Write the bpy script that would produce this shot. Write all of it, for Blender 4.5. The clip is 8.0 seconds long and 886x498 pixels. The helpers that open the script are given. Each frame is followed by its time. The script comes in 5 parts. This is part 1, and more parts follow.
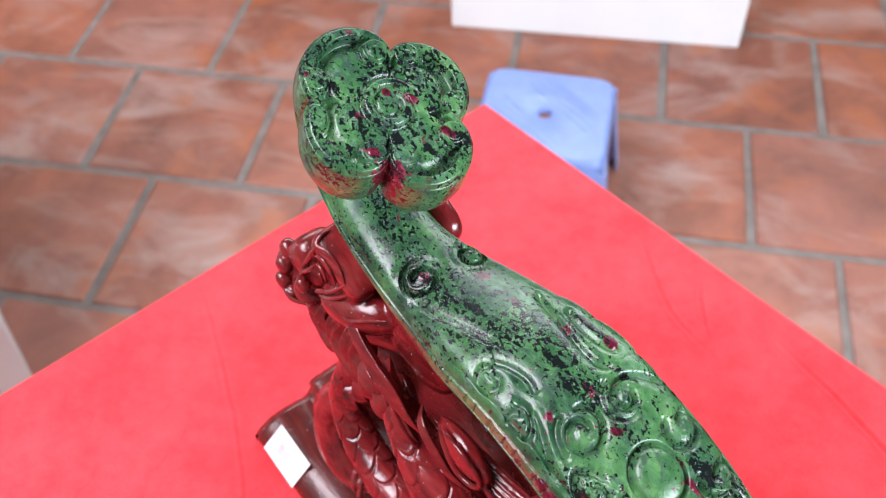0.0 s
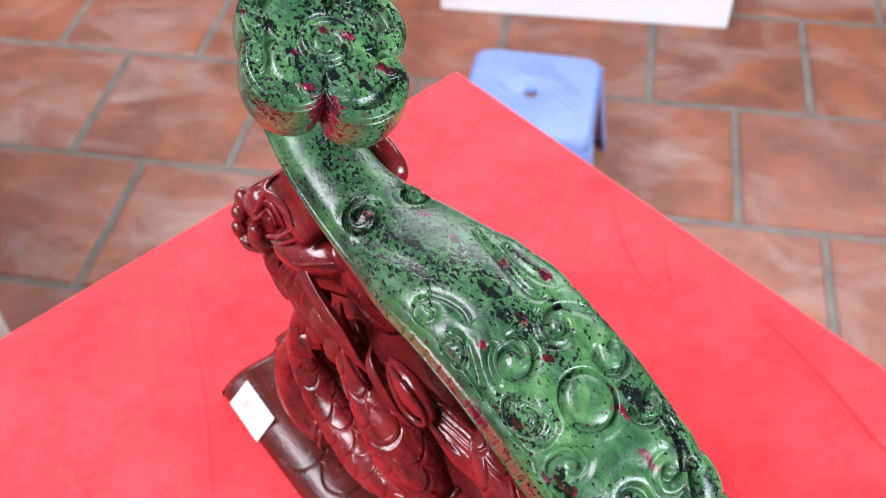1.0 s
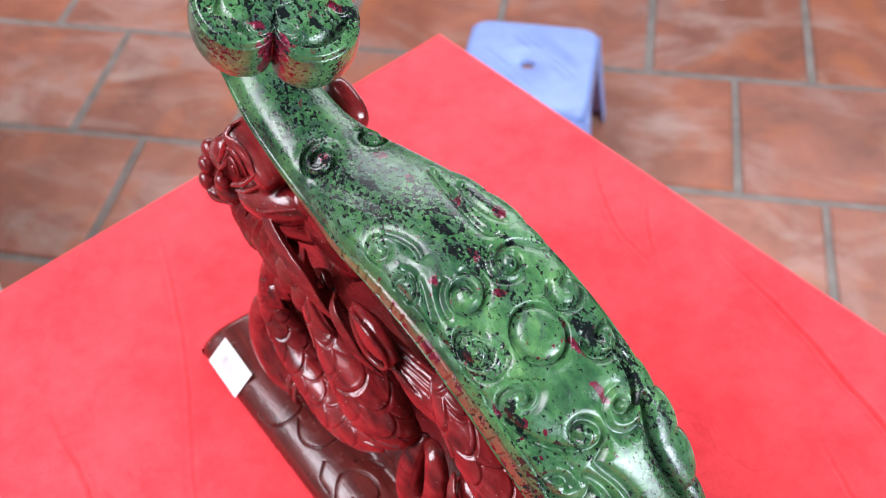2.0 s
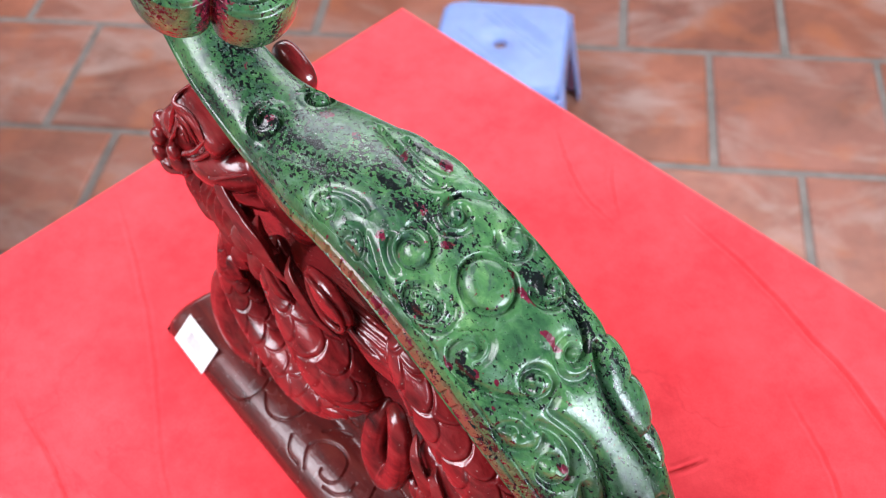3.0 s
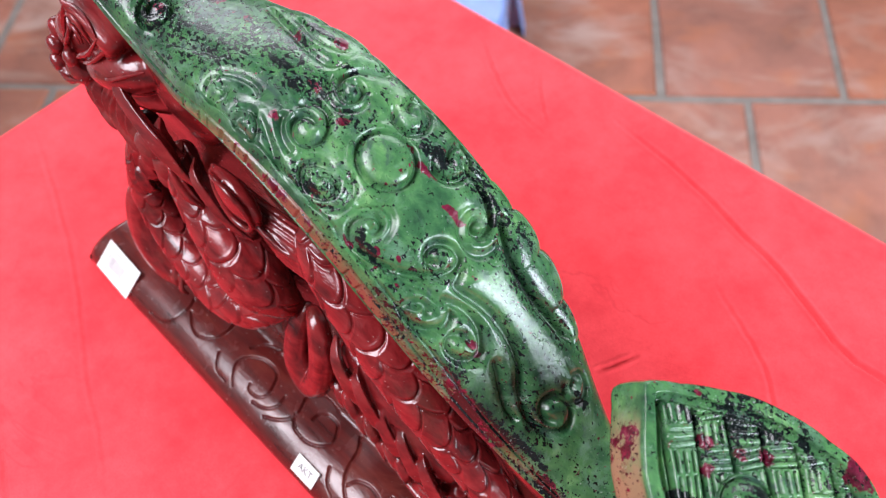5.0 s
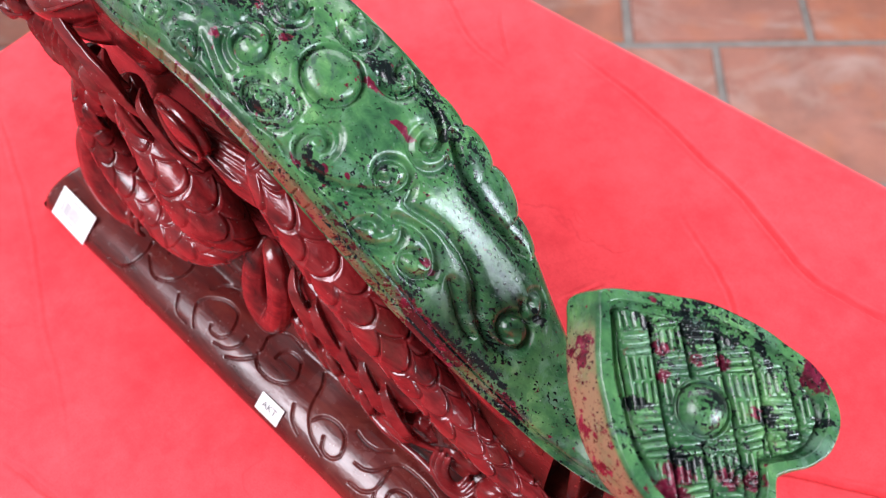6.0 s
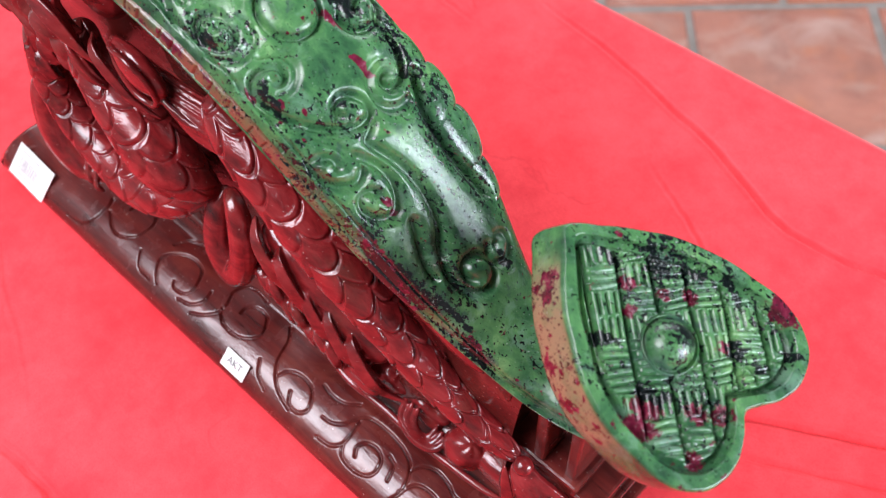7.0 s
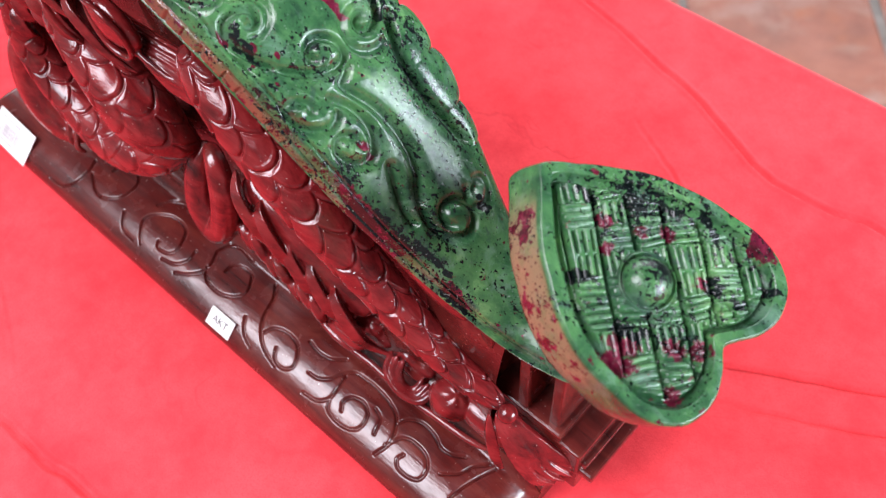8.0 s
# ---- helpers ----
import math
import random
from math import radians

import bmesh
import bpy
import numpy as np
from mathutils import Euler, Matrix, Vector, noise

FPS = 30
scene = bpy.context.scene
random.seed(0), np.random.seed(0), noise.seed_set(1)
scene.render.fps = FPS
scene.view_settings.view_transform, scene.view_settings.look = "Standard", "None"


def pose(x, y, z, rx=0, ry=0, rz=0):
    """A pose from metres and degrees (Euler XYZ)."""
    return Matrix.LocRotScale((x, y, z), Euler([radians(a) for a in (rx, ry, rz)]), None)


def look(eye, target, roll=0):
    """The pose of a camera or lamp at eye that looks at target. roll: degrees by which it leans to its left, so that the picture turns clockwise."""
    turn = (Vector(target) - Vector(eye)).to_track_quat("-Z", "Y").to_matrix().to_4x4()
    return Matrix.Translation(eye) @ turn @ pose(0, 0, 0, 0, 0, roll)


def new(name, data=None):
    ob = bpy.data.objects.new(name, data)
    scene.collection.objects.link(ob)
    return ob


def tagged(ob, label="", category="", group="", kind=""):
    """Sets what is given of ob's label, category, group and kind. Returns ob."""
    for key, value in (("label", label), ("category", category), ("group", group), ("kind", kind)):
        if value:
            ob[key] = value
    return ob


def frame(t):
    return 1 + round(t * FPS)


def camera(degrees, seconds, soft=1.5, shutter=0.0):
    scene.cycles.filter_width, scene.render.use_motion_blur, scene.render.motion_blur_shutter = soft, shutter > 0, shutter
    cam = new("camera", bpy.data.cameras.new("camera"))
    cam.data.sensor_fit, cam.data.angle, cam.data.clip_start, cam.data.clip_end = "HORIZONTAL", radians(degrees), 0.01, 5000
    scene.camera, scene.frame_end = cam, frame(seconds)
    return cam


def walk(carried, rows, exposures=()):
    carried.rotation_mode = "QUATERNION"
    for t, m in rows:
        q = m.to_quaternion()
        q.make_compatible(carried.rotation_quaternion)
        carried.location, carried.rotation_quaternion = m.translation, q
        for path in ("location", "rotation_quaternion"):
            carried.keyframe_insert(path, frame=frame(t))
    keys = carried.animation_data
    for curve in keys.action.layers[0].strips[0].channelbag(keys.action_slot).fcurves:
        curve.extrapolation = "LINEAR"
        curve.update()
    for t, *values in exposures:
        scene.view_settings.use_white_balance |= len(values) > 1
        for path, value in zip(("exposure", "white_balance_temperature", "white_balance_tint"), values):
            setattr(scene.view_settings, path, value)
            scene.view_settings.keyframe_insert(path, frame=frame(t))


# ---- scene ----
cam = camera(48.7, 8.0, 1.1)
cam.data.dof.use_dof, cam.data.dof.focus_distance, cam.data.dof.aperture_fstop = True, 0.365, 14
PATH = [
    (0, (0.047, -0.154, 1.257), (-0.208, 1.144, -0.243), -1.4),
    (0.5, (0.058, -0.161, 1.252), (-0.195, 1.126, -0.257), -1.7),
    (1, (0.073, -0.17, 1.248), (-0.183, 1.116, -0.262), -1.9),
    (1.5, (0.085, -0.177, 1.243), (-0.191, 1.093, -0.277), -3.1),
    (1.7, (0.09, -0.178, 1.241), (-0.188, 1.084, -0.285), -3.2),
    (2.8, (0.106, -0.183, 1.228), (-0.151, 1.065, -0.313), -4.5),
    (3, (0.11, -0.185, 1.227), (-0.138, 1.059, -0.32), -4.5),
    (3.5, (0.116, -0.186, 1.219), (-0.109, 1.037, -0.348), -4.8),
    (4, (0.118, -0.189, 1.214), (-0.092, 1.025, -0.362), -4.9),
    (4.2, (0.12, -0.189, 1.211), (-0.076, 1.017, -0.372), -4.7),
    (5.3, (0.136, -0.202, 1.197), (-0.028, 0.965, -0.419), -5.2),
    (5.5, (0.138, -0.203, 1.193), (-0.018, 0.948, -0.435), -5.5),
    (6, (0.14, -0.207, 1.188), (0.017, 0.917, -0.462), -4.9),
    (6.5, (0.142, -0.211, 1.181), (0.036, 0.895, -0.482), -4.6),
    (7, (0.144, -0.212, 1.175), (0.069, 0.87, -0.506), -3.7),
    (7.5, (0.147, -0.215, 1.169), (0.076, 0.835, -0.532), -4.1),
    (8, (0.15, -0.22, 1.168), (0.08, 0.821, -0.539), -4.6),
]
walk(cam, [(t, look(eye, target, roll)) for t, eye, target, roll in PATH])

# ---- world, lights ----
world = bpy.data.worlds.new("world")
scene.world = world
world.use_nodes = True
wn = world.node_tree.nodes
sky = wn.new("ShaderNodeTexSky")
sky.sky_type, sky.sun_disc = "NISHITA", False
sky.sun_elevation, sky.sun_rotation = radians(50), radians(100)
world.node_tree.links.new(sky.outputs[0], wn["Background"].inputs[0])
wn["Background"].inputs[1].default_value = 0.15


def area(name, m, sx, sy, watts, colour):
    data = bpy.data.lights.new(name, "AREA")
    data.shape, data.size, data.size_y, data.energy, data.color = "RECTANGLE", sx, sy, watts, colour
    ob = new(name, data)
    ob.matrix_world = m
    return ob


area("shopfront_daylight", look((2.70, -1.38, 1.72), (0, -0.3, 1.1)), 1.55, 1.2, 192, (0.80, 0.90, 1.0))
# no window known there: lamp added to brighten the far floor
area("north_window_daylight", look((-0.16, 2.54, 2.40), (-0.3, 0.6, 0.5)), 4.2, 0.66, 77, (0.93, 0.95, 1.0))
# unseen lamp without a fixture, added for wood highlights and the stand's near side
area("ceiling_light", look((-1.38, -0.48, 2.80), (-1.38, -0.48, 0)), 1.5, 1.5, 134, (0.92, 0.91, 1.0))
scene.view_settings.exposure = 0.13

# ---- materials ----


class Mat:
    """A node material with short calls."""

    def __init__(self, name):
        self.m = bpy.data.materials.new(name)
        self.m.use_nodes = True
        self.t = self.m.node_tree
        self.b = self.t.nodes["Principled BSDF"]
        self.co = self.n("ShaderNodeTexCoord").outputs["Object"]

    def n(self, kind, **sets):
        node = self.t.nodes.new(kind)
        for key, value in sets.items():
            node.inputs[key.replace("_", " ")].default_value = value
        return node

    def link(self, a, b):
        self.t.links.new(a, b)

    def mapped(self, scale, rot=(0, 0, 0), source=None):
        mp = self.n("ShaderNodeMapping")
        mp.inputs["Scale"].default_value, mp.inputs["Rotation"].default_value = scale, rot
        self.link(source or self.co, mp.inputs["Vector"])
        return mp.outputs[0]

    def noise(self, scale, detail=4.0, rough=0.55, vec=None, warp=0.0):
        nz = self.n("ShaderNodeTexNoise", Scale=scale, Detail=detail, Roughness=rough, Distortion=warp)
        self.link(vec or self.co, nz.inputs["Vector"])
        return nz.outputs["Fac"]

    def ramp(self, fac, *stops):
        r = self.t.nodes.new("ShaderNodeValToRGB")
        e = r.color_ramp.elements
        while len(e) < len(stops):
            e.new(0.5)
        for el, (p, c) in zip(e, stops):
            el.position, el.color = p, (c if isinstance(c, tuple) else (c, c, c)) + (1,)
        self.link(fac, r.inputs[0])
        return r.outputs[0]

    def mix(self, fac, a, b, mode="MIX"):
        mx = self.t.nodes.new("ShaderNodeMix")
        mx.data_type, mx.blend_type = "RGBA", mode
        for sock, v in ((mx.inputs[0], fac), (mx.inputs[6], a), (mx.inputs[7], b)):
            if isinstance(v, (int, float)):
                sock.default_value = v
            elif isinstance(v, tuple):
                sock.default_value = v + (1,)
            else:
                self.link(v, sock)
        return mx.outputs[2]

    def math(self, op, a, b=0.5):
        mt = self.t.nodes.new("ShaderNodeMath")
        mt.operation = op
        for sock, v in zip(mt.inputs, (a, b)):
            if isinstance(v, (int, float)):
                sock.default_value = v
            else:
                self.link(v, sock)
        return mt.outputs[0]

    def attr(self, name):
        a = self.t.nodes.new("ShaderNodeAttribute")
        a.attribute_name = name
        return a.outputs["Fac"]

    def bump(self, height, strength, distance):
        bp = self.n("ShaderNodeBump", Strength=strength, Distance=distance)
        self.link(height, bp.inputs["Height"])
        self.link(bp.outputs[0], self.b.inputs["Normal"])

    def set(self, **sets):
        for key, value in sets.items():
            sock = self.b.inputs[key.replace("_", " ")]
            if isinstance(value, (int, float)):
                sock.default_value = value
            elif isinstance(value, tuple):
                sock.default_value = value + (1,)
            else:
                self.link(value, sock)
        return self


def jade_material():
    k = Mat("green_stone")
    big = k.math("ADD", k.math("MULTIPLY", k.noise(30, 3, 0.6), 0.55), k.math("MULTIPLY", k.noise(170, 5, 0.65, k.mapped((0.7, 1, 0.9)), 0.4), 0.45))
    col = k.ramp(big, (0.36, (0.009, 0.031, 0.018)), (0.46, (0.027, 0.088, 0.035)), (0.57, (0.060, 0.160, 0.057)), (0.67, (0.14, 0.28, 0.105)))
    pale = k.ramp(k.noise(75, 6, 0.7, k.mapped((1, 1.6, 1.2)), 0.6), (0.52, 0.0), (0.68, 0.85))
    col = k.mix(k.math("MULTIPLY", pale, 0.48), col, (0.16, 0.26, 0.20))
    smoke = k.math("ADD", k.noise(120, 5, 0.7, None, 1.0), k.math("MULTIPLY", k.attr("drift"), 0.085))
    grey = k.ramp(smoke, (0.57, 0.0), (0.70, 0.75))
    col = k.mix(grey, col, (0.030, 0.050, 0.050))
    # tan-coloured rind, on the shaft reddened by bounce light painted into it
    tan = k.math("MULTIPLY", k.attr("rind"), k.ramp(k.noise(90, 4, 0.6), (0.30, 0.25), (0.52, 1.0)))
    col = k.mix(tan, col, k.mix(k.attr("red_bounce"), (0.190, 0.148, 0.082), (0.165, 0.060, 0.036)))
    # ruby patches, carried by the mesh, with ragged edges
    rare = k.ramp(k.noise(210, 3, 0.6), (0.63, 0.0), (0.75, 0.9))
    ruby = k.math("ADD", k.math("MAXIMUM", k.attr("ruby"), k.math("MAXIMUM", rare, k.math("MULTIPLY", k.attr("rind"), k.ramp(k.noise(110, 4, 0.65), (0.50, 0.12), (0.64, 0.95))))), k.math("MULTIPLY", k.math("SUBTRACT", k.noise(330, 5, 0.7), 0.5), 2.8))
    rub = k.ramp(ruby, (0.42, 0.0), (0.56, 1.0))
    rcol = k.ramp(k.noise(260, 3), (0.35, (0.045, 0.003, 0.008)), (0.58, (0.12, 0.008, 0.026)), (0.76, (0.24, 0.06, 0.085)))
    col = k.mix(rub, col, rcol)
    # black flecks, longer along the shaft, in drifts
    dens = k.math("MULTIPLY", k.math("SUBTRACT", k.noise(60, 4, 0.65, k.mapped((0.6, 1, 0.8))), 0.545), 0.62)
    dens = k.math("ADD", dens, k.math("MULTIPLY", k.math("MAXIMUM", k.attr("drift"), k.math("MULTIPLY", k.attr("rind"), 0.15)), 0.086))
    fl = k.math("ADD", k.noise(660, 3, 0.55, k.mapped((0.72, 1.0, 0.85), (0, 0, 0.25)), 0.15), dens)
    black = k.ramp(fl, (0.600, 0.0), (0.616, 1.0))
    patch = k.ramp(k.math("ADD", k.attr("black"), k.math("MULTIPLY", k.math("SUBTRACT", k.noise(430, 4, 0.7), 0.5), 3.8)), (0.50, 0.0), (0.60, 1.0))
    fine = k.ramp(k.math("ADD", k.noise(1500, 2, 0.5, k.mapped((0.75, 1, 0.9), (0, 0, 0.25))), k.math("MULTIPLY", dens, 0.8)), (0.665, 0.0), (0.69, 0.9))
    col = k.mix(k.math("MAXIMUM", k.math("MAXIMUM", black, fine), patch), col, (0.005, 0.008, 0.008))
    # painted glints of crystals: pale specks among the flecks
    glint = k.ramp(k.math("ADD", k.noise(900, 2, 0.6), k.math("MULTIPLY", dens, 0.5)), (0.690, 0.0), (0.73, 0.55))
    col = k.mix(glint, col, (0.30, 0.34, 0.32))
    k.set(Base_Color=col, Roughness=k.ramp(k.noise(120, 3), (0.3, 0.09), (0.7, 0.21)), IOR=1.5, Coat_Weight=0.0,
          Subsurface_Weight=0.15, Subsurface_Scale=0.004)
    k.b.inputs["Subsurface Radius"].default_value = (0.35, 1.0, 0.45)
    k.bump(k.math("ADD", k.math("SUBTRACT", k.noise(650, 5, 0.65), k.math("MULTIPLY", black, 0.25)), k.math("MULTIPLY", k.noise(2600, 2, 0.6), 0.12)), 0.22, 0.0008)
    return k.m


def wood_material(name, deep, mid, pale, rough):
    k = Mat(name)
    grain = k.noise(60, 5, 0.6, k.mapped((0.35, 3.0, 2.0)), 0.4)
    col = k.ramp(k.math("ADD", k.math("MULTIPLY", grain, 0.7), k.math("MULTIPLY", k.noise(22, 4, 0.6), 0.3)), (0.34, deep), (0.52, mid), (0.70, pale))
    # lacquer worn to brown in patches
    worn = k.ramp(k.noise(34, 6, 0.7, None, 0.6), (0.53, 0.0), (0.68, 0.55))
    col = k.mix(worn, col, (0.13, 0.028, 0.021))
    dust = k.ramp(k.noise(900, 1), (0.755, 0.0), (0.79, 0.75))
    col = k.mix(dust, col, (0.42, 0.34, 0.31))
    k.set(Base_Color=col, Roughness=k.ramp(k.noise(90, 4), (0.3, rough[0]), (0.7, rough[1])), Coat_Weight=0.0, IOR=1.54)
    pores = k.ramp(k.noise(900, 3, 0.6, k.mapped((0.12, 1.6, 1.6))), (0.30, 0.0), (0.42, 1.0))
    k.bump(k.math("ADD", k.noise(260, 4, 0.6, k.mapped((0.4, 2, 1.5))), k.math("MULTIPLY", pores, 0.10)), 0.22, 0.0009)
    return k.m


def cloth_material():
    k = Mat("red_felt")
    mott = k.noise(14, 5, 0.65)
    col = k.ramp(k.math("ADD", k.math("MULTIPLY", mott, 0.6), k.math("MULTIPLY", k.noise(70, 4, 0.7), 0.4)), (0.36, (0.70, 0.029, 0.040)), (0.64, (0.88, 0.063, 0.075)))
    worn = k.ramp(k.noise(38, 6, 0.75, None, 0.8), (0.60, 0.0), (0.74, 0.45))
    col = k.mix(worn, col, (0.66, 0.022, 0.036))
    # faint crinkles, in patches: bumped, and their shade mixed into the colour
    line = k.math("ABSOLUTE", k.math("SUBTRACT", k.noise(9, 4, 0.55, None, 1.2), 0.5), 0)
    crinkle = k.math("MULTIPLY", k.ramp(line, (0.0, 1.0), (0.014, 0.0)), k.ramp(k.noise(7, 3, 0.6, k.mapped((1, 1, 1), (0, 0, 1.0))), (0.50, 0.0), (0.62, 1.0)))
    col = k.mix(k.math("MULTIPLY", crinkle, 0.35), col, (0.55, 0.016, 0.028))
    fuzz = k.noise(900, 2)
    col = k.mix(k.math("MULTIPLY", k.ramp(fuzz, (0.35, 1.0), (0.5, 0.0)), 0.25), col, (0.62, 0.02, 0.035))
    k.set(Base_Color=col, Roughness=0.85, Sheen_Weight=0.15, Sheen_Roughness=0.4, Specular_IOR_Level=0.25)
    k.b.inputs["Sheen Tint"].default_value = (1.0, 0.55, 0.55, 1)
    k.bump(k.math("SUBTRACT", k.math("ADD", k.noise(1400, 2), k.noise(60, 4)), k.math("MULTIPLY", crinkle, 0.6)), 0.28, 0.0012)
    return k.m


def tile_material():
    k = Mat("terracotta")
    rnd = k.n("ShaderNodeObjectInfo").outputs["Random"]
    geo = k.n("ShaderNodeNewGeometry").outputs["Position"]
    base = k.ramp(rnd, (0.0, (0.245, 0.082, 0.050)), (0.5, (0.31, 0.103, 0.058)), (1.0, (0.27, 0.103, 0.072)))
    mott = k.ramp(k.noise(7, 6, 0.65, geo, 0.5), (0.35, 0.72), (0.65, 1.2))
    col = k.mix(1.0, base, mott, "MULTIPLY")
    # whitish wear, with the floor's daylight sheen painted in as pale patches
    wear_sheen = k.ramp(k.noise(4.5, 5, 0.6, k.mapped((1, 1.8, 1), (0, 0, 0.6), geo), 0.8), (0.48, 0.0), (0.68, 0.7))
    col = k.mix(wear_sheen, col, (0.40, 0.275, 0.235))
    orange = k.ramp(k.noise(9, 3, 0.5, geo), (0.54, 0.0), (0.70, 0.8))
    col = k.mix(orange, col, (0.36, 0.110, 0.045))
    k.set(Base_Color=col, Roughness=k.ramp(k.noise(10, 4, 0.6, geo), (0.3, 0.32), (0.7, 0.55)))
    k.bump(k.noise(60, 5, 0.6, geo), 0.15, 0.004)
    return k.m


def plain_material(name, lo, hi, scale, rough, bump=0.1, dist=0.002, **more):
    k = Mat(name)
    k.set(Base_Color=k.ramp(k.noise(scale, 5, 0.6), (0.3, lo), (0.7, hi)), Roughness=rough, **more)
    k.bump(k.noise(scale * 9, 4), bump, dist)
    return k.m


JADE, CLOTH, TILE = jade_material(), cloth_material(), tile_material()
WOOD = wood_material("red_brown_wood", (0.040, 0.0042, 0.0044), (0.160, 0.0105, 0.0122), (0.26, 0.027, 0.028), (0.13, 0.27))
# darker copy of WOOD: shade of base, support and posts put into colour
SHADED_WOOD = wood_material("shaded_wood", (0.036, 0.0046, 0.0042), (0.082, 0.0092, 0.0080), (0.13, 0.022, 0.016), (0.17, 0.30))
GROUT = plain_material("grey_grout", (0.15, 0.13, 0.115), (0.24, 0.21, 0.19), 25, 0.9, 0.4)
WHITE = plain_material("white_paint", (0.76, 0.77, 0.78), (0.82, 0.82, 0.82), 6, 0.45)
WALL = plain_material("wall_paint", (0.115, 0.112, 0.11), (0.155, 0.15, 0.147), 3, 0.8)
DARK_CEILING = plain_material("dark_boards", (0.05, 0.04, 0.035), (0.08, 0.065, 0.055), 4, 0.7)
BLUE = plain_material("blue_plastic", (0.17, 0.25, 0.52), (0.20, 0.29, 0.58), 30, 0.35, 0.05, Subsurface_Weight=0.1)
PAPER = plain_material("label_paper", (0.74, 0.74, 0.72), (0.80, 0.80, 0.79), 90, 0.5)
FADED = plain_material("faded_print", (0.36, 0.36, 0.38), (0.46, 0.46, 0.48), 300, 0.6)
INK = plain_material("grey_ink", (0.16, 0.16, 0.17), (0.22, 0.22, 0.23), 200, 0.6)
STEEL = plain_material("dark_metal", (0.05, 0.05, 0.05), (0.08, 0.08, 0.08), 20, 0.5)

# ---- mesh helpers ----


def mesh_ob(name, verts, faces, mat, smooth=True):
    me = bpy.data.meshes.new(name)
    me.from_pydata(verts.tolist() if hasattr(verts, "tolist") else verts, [], faces.tolist() if hasattr(faces, "tolist") else faces)
    me.materials.append(mat)
    if smooth:
        me.polygons.foreach_set("use_smooth", [True] * len(me.polygons))
    me.update()
    return new(name, me)


def under(ob, parent, label=""):
    ob.parent = parent
    return tagged(ob, label)


def grid_faces(nu, nv, close_v=False, start=0):
    """Quads of a grid of nu rows by nv columns."""
    i, j = np.meshgrid(np.arange(nu - 1), np.arange(nv if close_v else nv - 1), indexing="ij")
    k = (j + 1) % nv
    return start + np.stack([i * nv + j, i * nv + k, (i + 1) * nv + k, (i + 1) * nv + j], -1).reshape(-1, 4)


def spline(points, n):
    """A smooth curve through a few points (Catmull-Rom), n samples at even length."""
    p = np.array(points, float)
    p = np.vstack([2 * p[0] - p[1], p, 2 * p[-1] - p[-2]])
    out = []
    for a, b, c, d in zip(p, p[1:], p[2:], p[3:]):
        t = np.linspace(0, 1, 40, endpoint=False)[:, None]
        out.append(0.5 * (2 * b + (c - a) * t + (2 * a - 5 * b + 4 * c - d) * t ** 2 + (3 * b - a - 3 * c + d) * t ** 3))
    out = np.vstack(out + [p[-2:-1]])
    s = np.r_[0, np.cumsum(np.linalg.norm(np.diff(out, axis=0), axis=1))]
    w = np.linspace(0, s[-1], n)
    return np.stack([np.interp(w, s, out[:, k]) for k in range(out.shape[1])], -1)


def box_bm(bm, lo, hi, bevel=0.0, m=None):
    """A box with bevelled edges into bm."""
    r = bmesh.ops.create_cube(bm, size=1)
    vs = r["verts"]
    lo, hi = Vector(lo), Vector(hi)
    for v in vs:
        v.co = Vector([(a + b) / 2 + c * (b - a) for a, b, c in zip(lo, hi, v.co)])
    if bevel:
        es = list({e for v in vs for e in v.link_edges})
        vs = bmesh.ops.bevel(bm, geom=es, offset=bevel, segments=2, affect="EDGES", profile=0.6)["verts"]
    if m is not None:
        bmesh.ops.transform(bm, matrix=m, verts=list({v for v in vs}))
    return vs


def part(name, bm, mat, parent=None, label=""):
    me = bpy.data.meshes.new(name)
    bm.to_mesh(me)
    bm.free()
    me.materials.append(mat)
    ob = new(name, me)
    if parent is not None:
        ob.parent = parent
    return tagged(ob, label)


def box_part(name, lo, hi, mat, parent=None, bevel=0.003, label=""):
    bm = bmesh.new()
    box_bm(bm, lo, hi, bevel)
    return part(name, bm, mat, parent, label)


def spiral(cx, cy, r, turns, start, hand=1, n=90, tight=0.12):
    a = np.linspace(0, 1, n)
    th = start + hand * a * turns * 2 * np.pi
    rr = r * (1 - (1 - tight) * a ** 0.8)
    return np.stack([cx + rr * np.cos(th), cy + rr * np.sin(th)], -1)


def line_distance(px, py, line):
    """Distance of points to a polyline, and the share of its length at which it is nearest."""
    best, where = np.full(px.shape, 1e9), np.zeros(px.shape)
    n = len(line) - 1
    for i in range(n):
        (ax, ay), (bx, by) = line[i], line[i + 1]
        dx, dy = bx - ax, by - ay
        t = np.clip(((px - ax) * dx + (py - ay) * dy) / (dx * dx + dy * dy + 1e-18), 0, 1)
        d = np.hypot(px - ax - t * dx, py - ay - t * dy)
        m = d < best
        best[m], where[m] = d[m], (i + t[m]) / n
    return best, where


def near(px, py, line, pad):
    lo, hi = line.min(0) - pad, line.max(0) + pad
    return (px > lo[0]) & (px < hi[0]) & (py > lo[1]) & (py < hi[1])


def ridge(h, px, py, line, width, height, moat=0.7, taper=0.0):
    """Raises a rounded ridge with a carved groove along both sides on the height field h."""
    m = near(px, py, line, 4 * width)
    d, w = line_distance(px[m], py[m], line)
    wd = width * (1 - taper * w)
    fade = smooth_step(0, 0.18, w) * smooth_step(1, 0.82, w)
    h[m] += fade * (height * np.exp(-(d / wd) ** 4) - moat * height * np.exp(-((d - 1.6 * wd) / (0.45 * wd)) ** 2))


